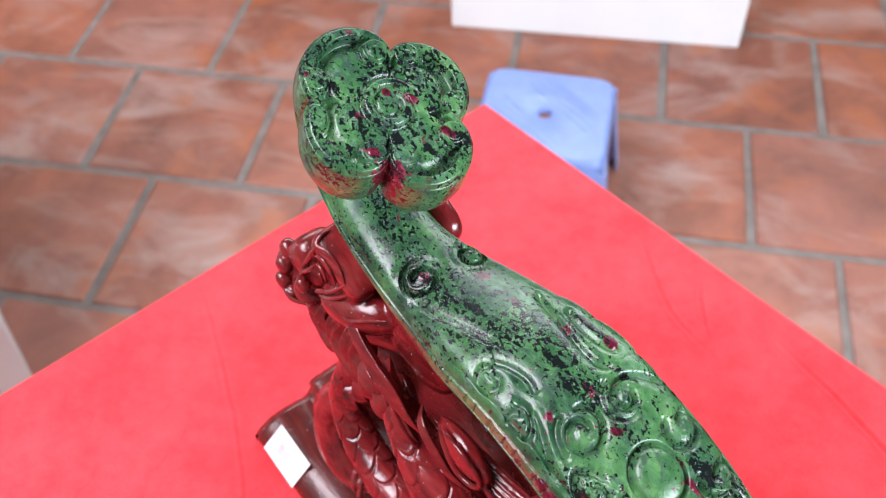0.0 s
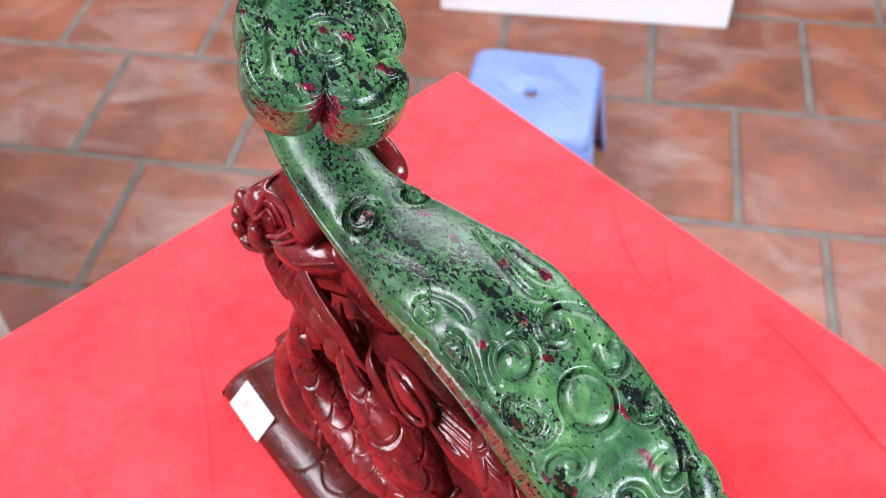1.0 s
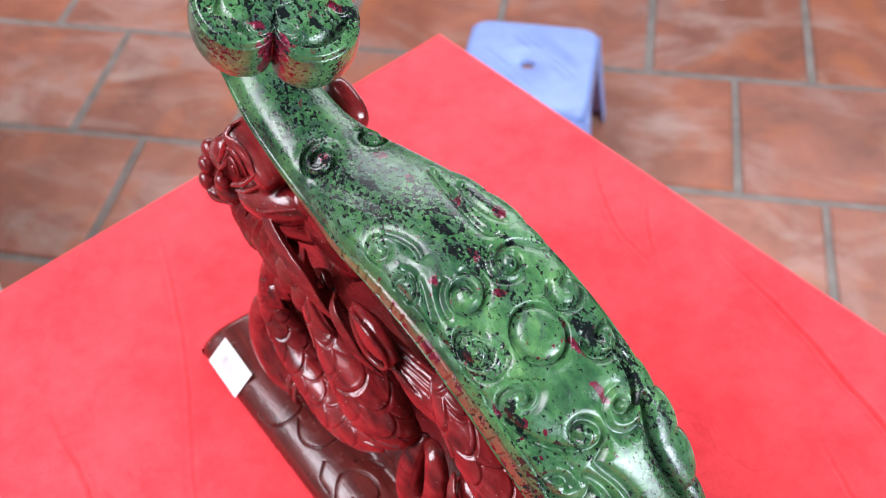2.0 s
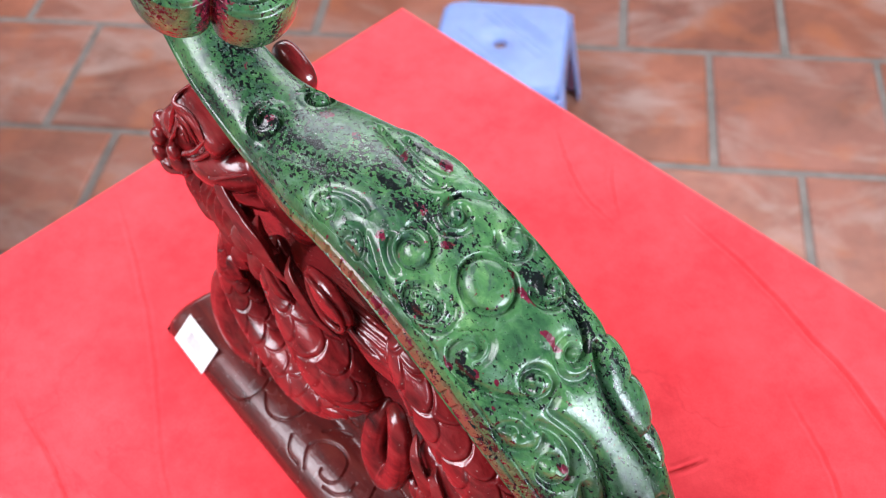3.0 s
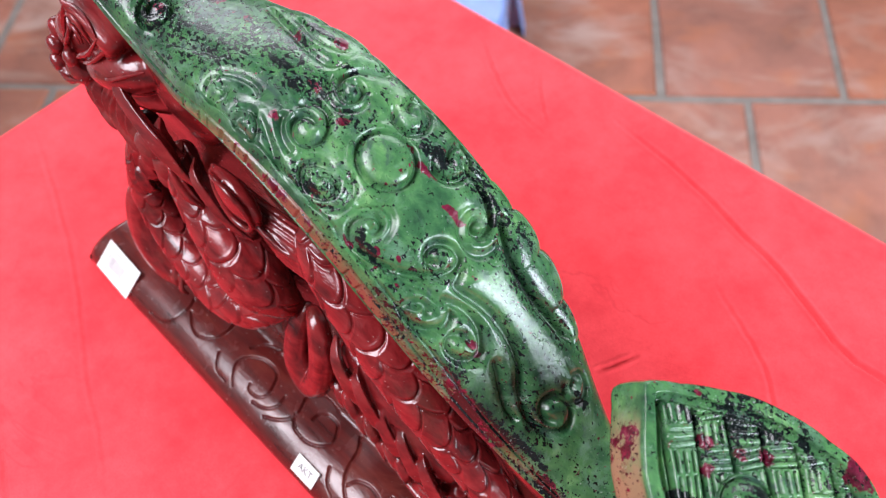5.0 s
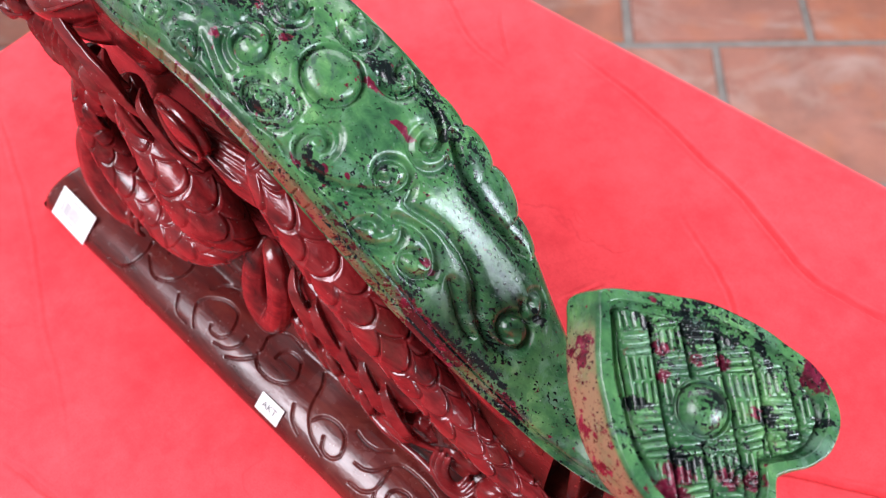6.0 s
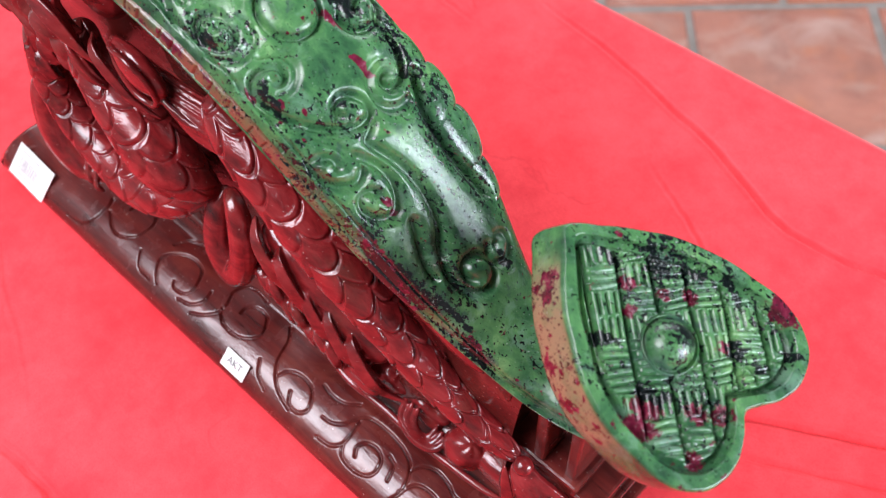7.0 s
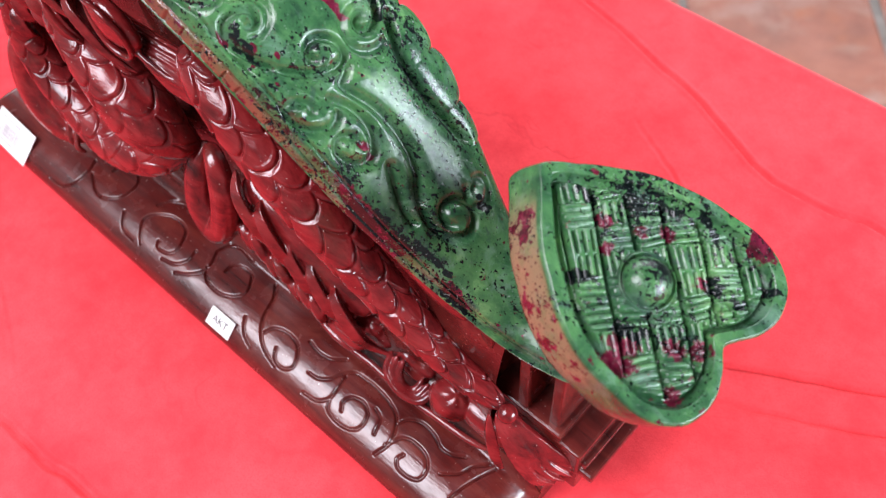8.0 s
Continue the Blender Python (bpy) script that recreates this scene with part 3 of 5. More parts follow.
def build_shaft(root):
    # the line of the upper face, seen from the side
    line = spline([(-146, 276), (-149, 262), (-145, 248), (-130, 238), (-112, 230), (-90, 226), (-66, 228), (-38, 231), (-10, 228), (15, 220), (40, 207.5), (62, 189.5),
                   (82, 167), (102, 145.5), (119, 131.5), (135, 123.5), (151, 125), (162, 134), (167, 149)], 1200) * MM
    tang = np.gradient(line, axis=0)
    tang /= np.linalg.norm(tang, axis=1)[:, None]
    nor = np.stack([-tang[:, 1], tang[:, 0]], -1)
    u = line[:, 0] / MM
    bu = np.array([-150, -130, -105, -90, -60, -20, 20, 50, 70, 90, 105, 120, 138, 170])
    half = np.interp(u, bu, np.array([11.5, 15.6, 17.3, 20.6, 25.5, 28.2, 29.2, 29.1, 28.4, 25.2, 20.6, 16.4, 13, 12])) * MM
    ker = np.hanning(81)
    half = np.convolve(np.pad(half, 40, "edge"), ker / ker.sum(), "valid")
    mid = np.interp(u, bu, np.array([-52, -51.6, -51.1, -48.6, -47.8, -46.2, -45.2, -44.8, -43.7, -43.4, -44.2, -45, -45, -42])) * MM
    mid = np.convolve(np.pad(mid, 40, "edge"), ker / ker.sum(), "valid")
    # scalloped leaf edge on the far side
    lobe = np.zeros(len(u))
    for c, w, h in ((-45, 8.5, 1.3), (-26.5, 10, 1.6), (-11, 5, 0.6), (49, 5, 1.0), (60.5, 6.5, 2.8), (73.5, 6.5, 3.2), (85, 5, 1.6)):
        k = np.clip(1 - ((u - c) / w) ** 2, 0, 1)
        lobe += h * MM * np.sqrt(k)
    # the near side stands wider along the middle and flares below
    half_l = half + np.convolve(np.pad(np.interp(u, [-60, -30, 0, 25, 53, 75, 100], [0, -0.6, -1.3, -1.5, -1.4, -0.8, -0.8]), 40, "edge"), ker / ker.sum(), "valid") * MM
    flare = np.convolve(np.pad(np.interp(u, [-80, -50, -20, 12, 45, 70, 95], [1.8, 2.4, 3.2, 4.2, 4.0, 2.8, 2.0]), 40, "edge"), ker / ker.sum(), "valid") * MM
    thick = np.interp(u, [-150, -110, -70, 60, 90, 105, 120, 150, 170], [13, 15, 19, 19.5, 17, 12.5, 9, 8, 9]) * MM
    nt, ns, nb = 230, 44, 10
    s = np.sin(np.linspace(-1, 1, nt) * np.pi / 2 * 0.92) / np.sin(np.pi / 2 * 0.92)
    S, U = np.meshgrid(s, u)
    y = np.where(S > 0, S * (half + lobe)[:, None], S * half_l[:, None])
    px, py = U * MM, y + mid[:, None]
    h = 0.05 * y - 0.0048 * S ** 2 - 0.0035 * np.abs(S) ** 14
    rel = np.zeros(h.shape)
    for cx, cy, r, turns, start, hand in CURLS:
        volute(rel, px, py, cx * MM, cy * MM, r * MM, turns, math.radians(start), hand)
    cut, swell = np.zeros(rel.shape), np.zeros(rel.shape)
    for deep, pts in SCROLLS_NEAR + SCROLLS_MIDDLE + SCROLLS_FAR + SCROLLS_END:
        incise(cut, px, py, spline(np.array(pts) * MM, 110), 1.9 * deep * MM, 0.00115)
        cx, cy = np.mean(pts[-7:], 0) * MM
        r = 1.35 * np.mean(np.hypot(*(np.array(pts[-7:]) * MM - (cx, cy)).T))
        swell = np.maximum(swell, 0.0013 * smooth_step(1.7, 0.5, np.hypot(px - cx, py - cy) / r))
    for deep, pts in STROKES_UPPER + STROKES_LOWER + STEMS:
        incise(cut, px, py, spline(np.array(pts) * MM, 60), 1.75 * deep * MM, 0.00125)
    rel += cut + swell
    # the large boss in its ring
    d = np.hypot(px - 0.020, py + 0.0445) / 0.0088
    rel = np.where(d < 1.25, 0, rel)
    rel += np.where(d < 1, 0.0030 * np.sqrt(np.clip(1 - d ** 2 * 0.97, 0, 1)), 0) - 0.0019 * np.exp(-((d - 1.10) / 0.10) ** 2) + 0.0003 * np.exp(-((d - 1.36) / 0.14) ** 2)
    # rim line along the near and far edge
    rel -= 0.0010 * np.exp(-((np.abs(S) - 0.93) / 0.012) ** 2) * (U > -80)
    h += rel * smooth_step(1.0, 0.93, np.abs(S))
    # sides and underside
    a = np.linspace(0, 1, ns)
    sy_r = (half + lobe)[:, None] + 0.0012 * np.sin(a * np.pi)[None] - 0.003 * a[None] ** 3
    sy_l = -(half_l[:, None] + flare[:, None] * a[None] + 0.0006 * np.sin(a * np.pi)[None] - 0.0015 * a[None] ** 12)
    hr, hl = h[:, -1:] - a[None] * (thick[:, None] + h[:, -1:]), h[:, :1] - a[None] * (thick[:, None] + h[:, :1])
    grv = 0.0017 * (np.exp(-((a - 0.26) / 0.04) ** 2) + np.exp(-((a - 0.80) / 0.035) ** 2))[None]
    # small nicks across the band between the grooves
    nick = np.exp(-(((u + 1.6 * np.sin(u * 0.31)) % 8.5 - 4) / 0.55) ** 2) * (u > -60) * (u < 75)
    grv_l = grv + 0.0010 * nick[:, None] * (smooth_step(0.30, 0.4, a) * smooth_step(0.78, 0.7, a))[None]
    yb = np.linspace(1, -1, nb)[None] * (half[:, None] - 0.003)
    Y = np.hstack([y, sy_r[:, 1:] - grv[:, 1:], yb[:, 1:-1], (sy_l + grv_l)[:, ::-1][:, :-1]])
    H = np.hstack([h, hr[:, 1:], np.repeat(-thick[:, None] - 0.0015, nb - 2, 1), hl[:, ::-1][:, :-1]])
    V = np.stack([line[:, :1] + H * nor[:, :1], Y + mid[:, None], line[:, 1:] + H * nor[:, 1:]], -1)
    nu, nv = H.shape
    f = grid_faces(nu, nv, True)[:, ::-1]
    ob = under(mesh_ob("shaft", V.reshape(-1, 3), f, JADE), root)
    blobs(ob, V[..., 0], V[..., 1], RUBY_SHAFT)
    # the tan-coloured layer shows along the near side
    rind = np.zeros(H.shape)
    al = a[::-1][:-1]
    rind[:, -len(al):] = (smooth_step(0.25, 0.31, al) * smooth_step(0.82, 0.77, al))[None] * (smooth_step(-60, 5, u) * (0.2 + 0.8 * smooth_step(72, 44, u)))[:, None]
    ob.data.attributes.new("rind", "FLOAT", "POINT").data.foreach_set("value", rind.ravel())
    # where red reflected from wood and cloth is painted into the rind
    red_bounce = np.repeat(smooth_step(95, 65, u)[:, None], nv, 1)
    ob.data.attributes.new("red_bounce", "FLOAT", "POINT").data.foreach_set("value", red_bounce.ravel())
    blobs(ob, V[..., 0], V[..., 1], DARK_SHAFT, "drift", 1.3)
    blobs(ob, V[..., 0], V[..., 1], BLACK_SHAFT, "black")


DARK_SHAFT = [(-52, -48, 62, 24, 0), (-4, -46, 22, 18, 0), (-74, -46, 36, 15, 0), (36, -24, 24, 8, 0), (8, -66, 16, 7, 0), (90, -66, 40, 6, 0.2), (-118, -50, 34, 18, 0), (112, -61, 24, 4, 0.1), (66, -31, 20, 3, 0.1)]
RUBY_SHAFT = [(-91, -58, 2.8, 2.6, 0), (-38, -34, 2.3, 2, 0), (2, -47, 2.2, 1.5, 0.6), (44, -38, 4, 1.5, 0.3), (71.5, -57.5, 2.2, 1.4, 0.5), (-16, -62, 1.8, 1.5, 0), (28, -70, 1.8, 1.0, 0.2), (37, -65.5, 1.1, 0.8, 0), (43, -62, 1.0, 0.7, 0), (47, -67, 0.9, 0.6, 0), (80, -68, 10, 1.6, 0.1),
              (-14, -45, 3, 1.6, 0), (-58, -40, 2.5, 1.6, 0), (-78, -40, 3, 2, 0), (30, -36, 4, 1.5, 0.3), (112, -60, 4, 1.1, 0), (-24, -25, 3, 2, 0)]


# black patches
BLACK_SHAFT = [(29, -29, 4, 3.5, 0), (24, -31, 3, 2, 0), (51, -27, 3, 1.6, -0.8), (44, -23, 5, 1.6, 0), (8, -69, 4, 1.4, 0.3), (-6, -56, 2.2, 2, 0), (72, -29.3, 12, 0.9, 0),
               (88, -65, 9, 1.8, 0.3), (100, -60, 8, 1.0, 0.2), (78, -69, 7, 1.5, 0.3), (101, -34, 3, 2, 0), (-92, -61, 5, 3.5, 0.3), (-30, -47, 6, 1.7, 0.1),
               (-66, -53, 5, 1.8, 0.1), (-20, -50, 4, 1.4, 0), (-33, -26, 8, 1.6, 0.1), (-12, -30, 5, 1.5, 0.4), (31, -67, 3, 1.5, -0.6), (36, -67, 2.5, 1.2, 0), (112, -61, 8, 1.2, 0.1)]


def disc_mesh(name, root, outline, centre, frame_m, thick, relief, spots, dark, black, nr=150, under_in=0.97, label="", rind=None, lean=(0, 0), soft=0.0026, bulge=0.035):
    """A carved plate: outline radius by angle, relief on its face, rounded rim, side and underside. Face in the plane of frame_m."""
    n = 480
    th = np.linspace(0, 2 * np.pi, n, endpoint=False)
    R = outline(th)
    rho = np.r_[np.linspace(0.004, 1, nr)]
    px = centre[0] + rho[:, None] * (R * np.cos(th))[None]
    py = centre[1] + rho[:, None] * (R * np.sin(th))[None]
    edge = (1 - rho[:, None]) * R[None]
    z = relief(px, py, edge, rho[:, None] + 0 * px)
    z = z - 0.8 * soft * (1 - smooth_step(0, soft, edge)) ** 2
    k = np.linspace(0, 1, 26)[1:]
    grow = 1 + bulge * np.sin(k * np.pi * 0.9) - (1 - under_in) * k ** 4
    sx = centre[0] + grow[:, None] * (R * np.cos(th))[None] + k[:, None] * lean[0]
    sy = centre[1] + grow[:, None] * (R * np.sin(th))[None] + k[:, None] * lean[1]
    sz = z[-1][None] - k[:, None] * thick
    bx, by = np.full((1, n), centre[0]) + 0.002 * np.cos(th)[None], np.full((1, n), centre[1]) + 0.002 * np.sin(th)[None]
    P = np.stack([np.vstack([px, sx, bx]), np.vstack([py, sy, by]), np.vstack([z, sz, np.full((1, n), -thick * 1.05)])], -1)
    nu, nv, _ = P.shape
    m = np.array(frame_m)
    W = P.reshape(-1, 3) @ m[:3, :3].T + m[:3, 3]
    f = grid_faces(nu, nv, True)
    ob = under(mesh_ob(name, W, f[:, ::-1], JADE), root, label)
    blobs(ob, P[..., 0], P[..., 1], spots)
    blobs(ob, P[..., 0], P[..., 1], dark, "drift", 1.3)
    blobs(ob, P[..., 0], P[..., 1], black, "black")
    if rind:
        a = np.degrees(th)
        on = smooth_step(rind[0], rind[0] + 12, a) * smooth_step(rind[1], rind[1] - 12, a)
        val = np.vstack([np.zeros(px.shape), np.repeat(on[None], len(k) + 1, 0) * np.r_[smooth_step(0.03, 0.10, k), 1][:, None]])
        ob.data.attributes.new("rind", "FLOAT", "POINT").data.foreach_set("value", val.ravel())
    return ob


def star(points):
    """Radius by angle of a closed outline through a few (degrees, mm) pairs."""
    d = sorted(points)
    ang = np.radians(np.array([p[0] for p in d], float))
    r = np.array([p[1] for p in d], float) * MM

    def radius(th):
        a = np.r_[ang - 2 * np.pi, ang, ang + 2 * np.pi]
        rr = np.r_[r, r, r]
        # monotone cubic between the pairs
        s = np.diff(rr) / np.diff(a)
        m = np.zeros(len(a))
        ok = s[:-1] * s[1:] > 0
        m[1:-1][ok] = 2 * s[:-1][ok] * s[1:][ok] / (s[:-1][ok] + s[1:][ok])
        i = np.clip(np.searchsorted(a, th) - 1, 0, len(a) - 2)
        hh = a[i + 1] - a[i]
        t = (th - a[i]) / hh
        return (rr[i] * (2 * t ** 3 - 3 * t ** 2 + 1) + m[i] * hh * (t ** 3 - 2 * t ** 2 + t) + rr[i + 1] * (3 * t ** 2 - 2 * t ** 3) + m[i + 1] * hh * (t ** 3 - t ** 2))

    return radius


def lobes(notches):
    """Radius by angle of a lobed outline with sharp notches."""

    def radius(th):
        r = np.zeros(np.shape(th))
        for (a, ra, top), (b, rb, _) in zip(notches, notches[1:] + [(notches[0][0] + 360,) + notches[0][1:]]):
            t = (np.degrees(th) - a) % 360 / (b - a)
            k = t <= 1
            low = ra + (rb - ra) * t[k]
            r[k] = low + (top - low) * np.sin(np.pi * t[k]) ** 0.55
        return r * MM

    return radius


def tilted(u, v, z, slope):
    """A frame whose x runs down the slope along the sceptre, y across, z out of the face."""
    return Matrix.Translation((u, v, z)) @ Matrix.Rotation(math.atan(slope), 4, "Y")


def build_sceptre():
    root = new("ruyi_sceptre")
    root.matrix_world = STAND.copy()
    tagged(root, "curl-carved green stone ruyi sceptre with black and ruby flecks", "sceptre")
    build_shaft(root)
    build_head(root)
    build_tail(root)


def build_head(root):
    out = lobes(HEAD_NOTCH)

    def relief(px, py, edge, rho):
        h = 0.0006 * np.cos(rho * 2)
        # sunk field inside a raised rim
        h -= 0.0050 * smooth_step(0.0047, 0.0060, edge) * (1 - 0.6 * smooth_step(0.0070, 0.0120, edge))
        ridge(h, px, py, spiral(0, 0.0005, 0.0108, 1.25, 1.2, 1, 70, 0.45), 0.0017, 0.0014, 0.6)
        # at each notch the rim rolls inwards into two bosses
        for ang, *_ in HEAD_NOTCH:
            a = math.radians(ang)
            for side in (-1, 1):
                c = np.array([math.cos(a + side * 0.27), math.sin(a + side * 0.27)]) * (out(np.array([a % (2 * math.pi)]))[0] + 0.0002)
                d = np.hypot(px - c[0], py - c[1])
                th = np.arctan2(py - c[1], px - c[0])
                h = np.where(d < 0.0068, np.maximum(h, 0.0002 - 0.0045 * smooth_step(0.0040, 0.0060, d)), h)
                h -= 0.0005 * np.exp(-((d - 0.0023) / 0.0006) ** 2) * (0.5 + 0.5 * np.cos(th - a - side * 1.2)) * smooth_step(0.002, 0.004, edge)
        return h

    disc_mesh("head", root, out, (0, 0), tilted(-0.118, -0.0495, 0.2895, 0.45), 0.0195, relief, RUBY_HEAD, DARK_HEAD, BLACK_HEAD)


# notches of the four-lobed head: angle, radius there, and the reach of the lobe that follows
HEAD_NOTCH = [(50, 24, 32.4), (145, 21.8, 36.0), (236, 27, 32.8), (325, 20, 36.0)]
BLACK_HEAD = [(12, -5, 3, 1.8, 0.3), (-6, 9, 3, 1.5, 0.8), (9, 13, 3, 1.8, 0), (21, 3, 3, 1.5, 0.5), (-16, -14, 3, 2, 0), (24, 16, 4, 2, 0.6), (6, 4, 2.5, 1.5, 0)]
DARK_HEAD = [(0, 0, 40, 40, 0), (12, 9, 10, 7, 0), (-13, -9, 12, 8, 0.5)]
RUBY_HEAD = [(1, 8, 2.8, 2, 0.4), (-2, -12, 2.2, 1.5, 0.8), (-5, 2, 2, 1.3, 0), (13, -16, 2.6, 1.6, 0.8), (19, 12, 3.4, 1.6, 0.4), (22, -15, 5, 5, 0), (31, 20, 5, 4, 0.6), (20, -31, 6, 2.5, 0.8)]


def build_tail(root):
    out = star(TAIL_OUT)

    def relief(px, py, edge, rho):
        h = np.zeros(px.shape)
        h -= 0.0024 * smooth_step(0.0044, 0.0054, edge) + 0.0016 * np.exp(-((edge - 0.0066) / 0.0010) ** 2)
        # woven panel: crossing bands with fine cuts
        inner = smooth_step(0.0075, 0.0085, edge)
        a = np.radians(-38)
        wob = 0.00025 * np.sin(px * 310 + py * 170)
        wide, tall = 0.0108, 0.0077
        qx = (px * np.cos(a) + py * np.sin(a) + wob) / tall
        qy = (-px * np.sin(a) + py * np.cos(a) + wob + 0.0022) / wide
        ix, iy = np.floor(qx), np.floor(qy)
        fx, fy = qx - ix, qy - iy
        turned = (np.sin(ix * 12.9 + iy * 78.2) * 43758.5) % 1
        # long grooves between the strips, shorter ones across them
        long_d, short_d = np.minimum(fy, 1 - fy) * wide, np.minimum(fx, 1 - fx) * tall
        h += inner * (0.0009 + 0.0004 * np.sqrt(np.clip(1 - (2 * fy - 1) ** 2, 0, 1)))
        h -= inner * 0.0028 * np.exp(-(long_d / 0.00085) ** 2)
        # each cell is scored by a few straight strokes, across the strip or along it
        along = turned < 0.46
        step = np.where(along, wide / 4, tall / 3)
        place = np.where(along, fy * wide, fx * tall + 0.0008 * (fy - 0.5) * np.sign(turned - 0.65))
        stroke_d = np.abs((place / step + 0.5) % 1 - 0.5) * step
        deep = 0.35 + 0.65 * ((np.sin(ix * 39.3 + iy * 11.1 + np.floor(place / step) * 5.7) * 9631.7) % 1)
        ends = np.where(along, smooth_step(0.0002, 0.0008, short_d), smooth_step(0.0005, 0.0012, long_d))
        h -= inner * 0.0019 * deep * np.exp(-(stroke_d / 0.00050) ** 2) * ends * (turned > 0.08)
        # the rim rolls in at the notch
        for side in (-1, 1):
            th = np.linspace(0, 1, 60)
            rr, ang = 0.0052 * (1 - 0.55 * th), side * (0.3 + 4.6 * th)
            carve(h, px, py, np.stack([0.0235 + rr * np.cos(ang), side * 0.0068 + rr * np.sin(ang)], -1), 0.0034, 0.0008, -side, 0.002, 0.3)
        # boss in a ring
        d = np.hypot(px - 0.0012, py + 0.0022) / 0.0076
        h = np.where(d < 1.26, -0.0024, h)
        h += np.where(d < 1, 0.0066 * np.sqrt(np.clip(1 - d ** 2 * 0.97, 0, 1)), 0) + 0.0013 * np.exp(-((d - 1.16) / 0.07) ** 2)
        return h

    disc_mesh("tail_plate", root, out, (0, 0), tilted(0.1673, -0.0362, 0.1760, 0.40), 0.0168, relief, RUBY_TAIL, DARK_TAIL, BLACK_TAIL, label="heart-shaped green stone plate with a woven pattern", rind=(186, 292), lean=(-0.0050, -0.0014), soft=0.0011, bulge=0.008)


TAIL_OUT = [(0, 30.2), (7, 32.2), (18, 38.2), (29, 42.7), (41, 44.6), (50, 43.5), (63, 39.9), (81, 33.9), (113, 30.3), (141, 31.8), (166, 38.0), (172, 41.2), (178, 44.4), (180, 45), (182, 44.4), (188, 40.9),
            (197, 37.5), (215, 33.7), (234, 31.6), (253, 32.3), (272, 34.4), (291, 37.5), (306, 42.1), (315, 43.9), (322, 44.3), (331, 42.8), (340, 39.8), (349, 35.2)]
BLACK_TAIL = [(-18, 14, 6, 2.5, -0.4), (-8, 21, 5, 2, 0.3), (17, 12, 4, 3, 0), (6, -18, 6, 3, 0.5), (26, 14, 3, 2, 0), (-28, 4, 4, 2, 0), (2, 2, 4, 3, 0.6), (4, 26, 8, 1.4, -0.5), (30, 24, 3, 1.4, 0.5), (-14, -16, 5, 2, 0.6)]
DARK_TAIL = [(-6, 12, 26, 12, -0.5), (14, -8, 16, 10, 0), (-10, -22, 14, 6, 0.8)]
RUBY_TAIL = [(8, -22, 5, 3, 0.5), (20, -12, 4, 2.5, 0.4), (28, -22, 3, 2, 0), (-4, 14, 2.5, 2, 0), (-14, -4, 2, 2, 0), (19, 34, 6, 4, -0.4), (10, -27, 6, 3, 0.3), (26, -6, 3, 3, 0), (-20, 2, 2.5, 2, 0), (-10, 8, 2, 1.5, 0), (14, 10, 2, 1.5, 0)]
build_sceptre()

# ---- the carved stand ----


class Heap:
    """Gathers pieces into one mesh."""

    def __init__(self):
        self.v, self.f, self.n = [], [], 0

    def add(self, v, f):
        self.v.append(v), self.f.append(np.asarray(f) + self.n)
        self.n += len(v)

    def object(self, name, mat):
        quads = np.vstack(self.f)
        return mesh_ob(name, np.vstack(self.v), quads, mat)


def scales(a, b):
    """Height, 0 to 1, of overlapping scales; a counts rows along, b counts scales round."""
    a = a + 0.09 * np.sin(2.3 * b + 0.9 * a) + 0.05 * np.sin(5.1 * b - 1.7 * a)
    b = b + 0.06 * np.sin(1.9 * a + 1.3 * b)
    i = np.floor(a)

    def tip(row):
        db = (b - 0.5 * (row % 2)) % 1 - 0.5
        return row + 0.82 * np.sqrt(np.clip(1 - 3.6 * db ** 2, 0, 1)), db

    t0, d0 = tip(i)
    t1, d1 = tip(i + 1)
    first = a < t0
    t, db = np.where(first, t0, t1), np.where(first, d0, d1)
    body = np.clip(1 - (t - a) / 1.9, 0, 1) ** 1.1 * (1 - 0.7 * db ** 2)
    # cut line along the free edges
    off = np.minimum(np.abs(a - t0), np.abs(a - t1) + 0.02)
    slope = np.clip(3.0 * np.abs(db) / np.sqrt(np.clip(1 - 3.6 * db ** 2, 0.05, 1)), 0, 3)
    off = off / np.sqrt(1 + slope ** 2)
    return 0.5 * body - 0.62 * np.exp(-(off / 0.052) ** 2) + 0.10 * np.exp(-((off - 0.16) / 0.06) ** 2)


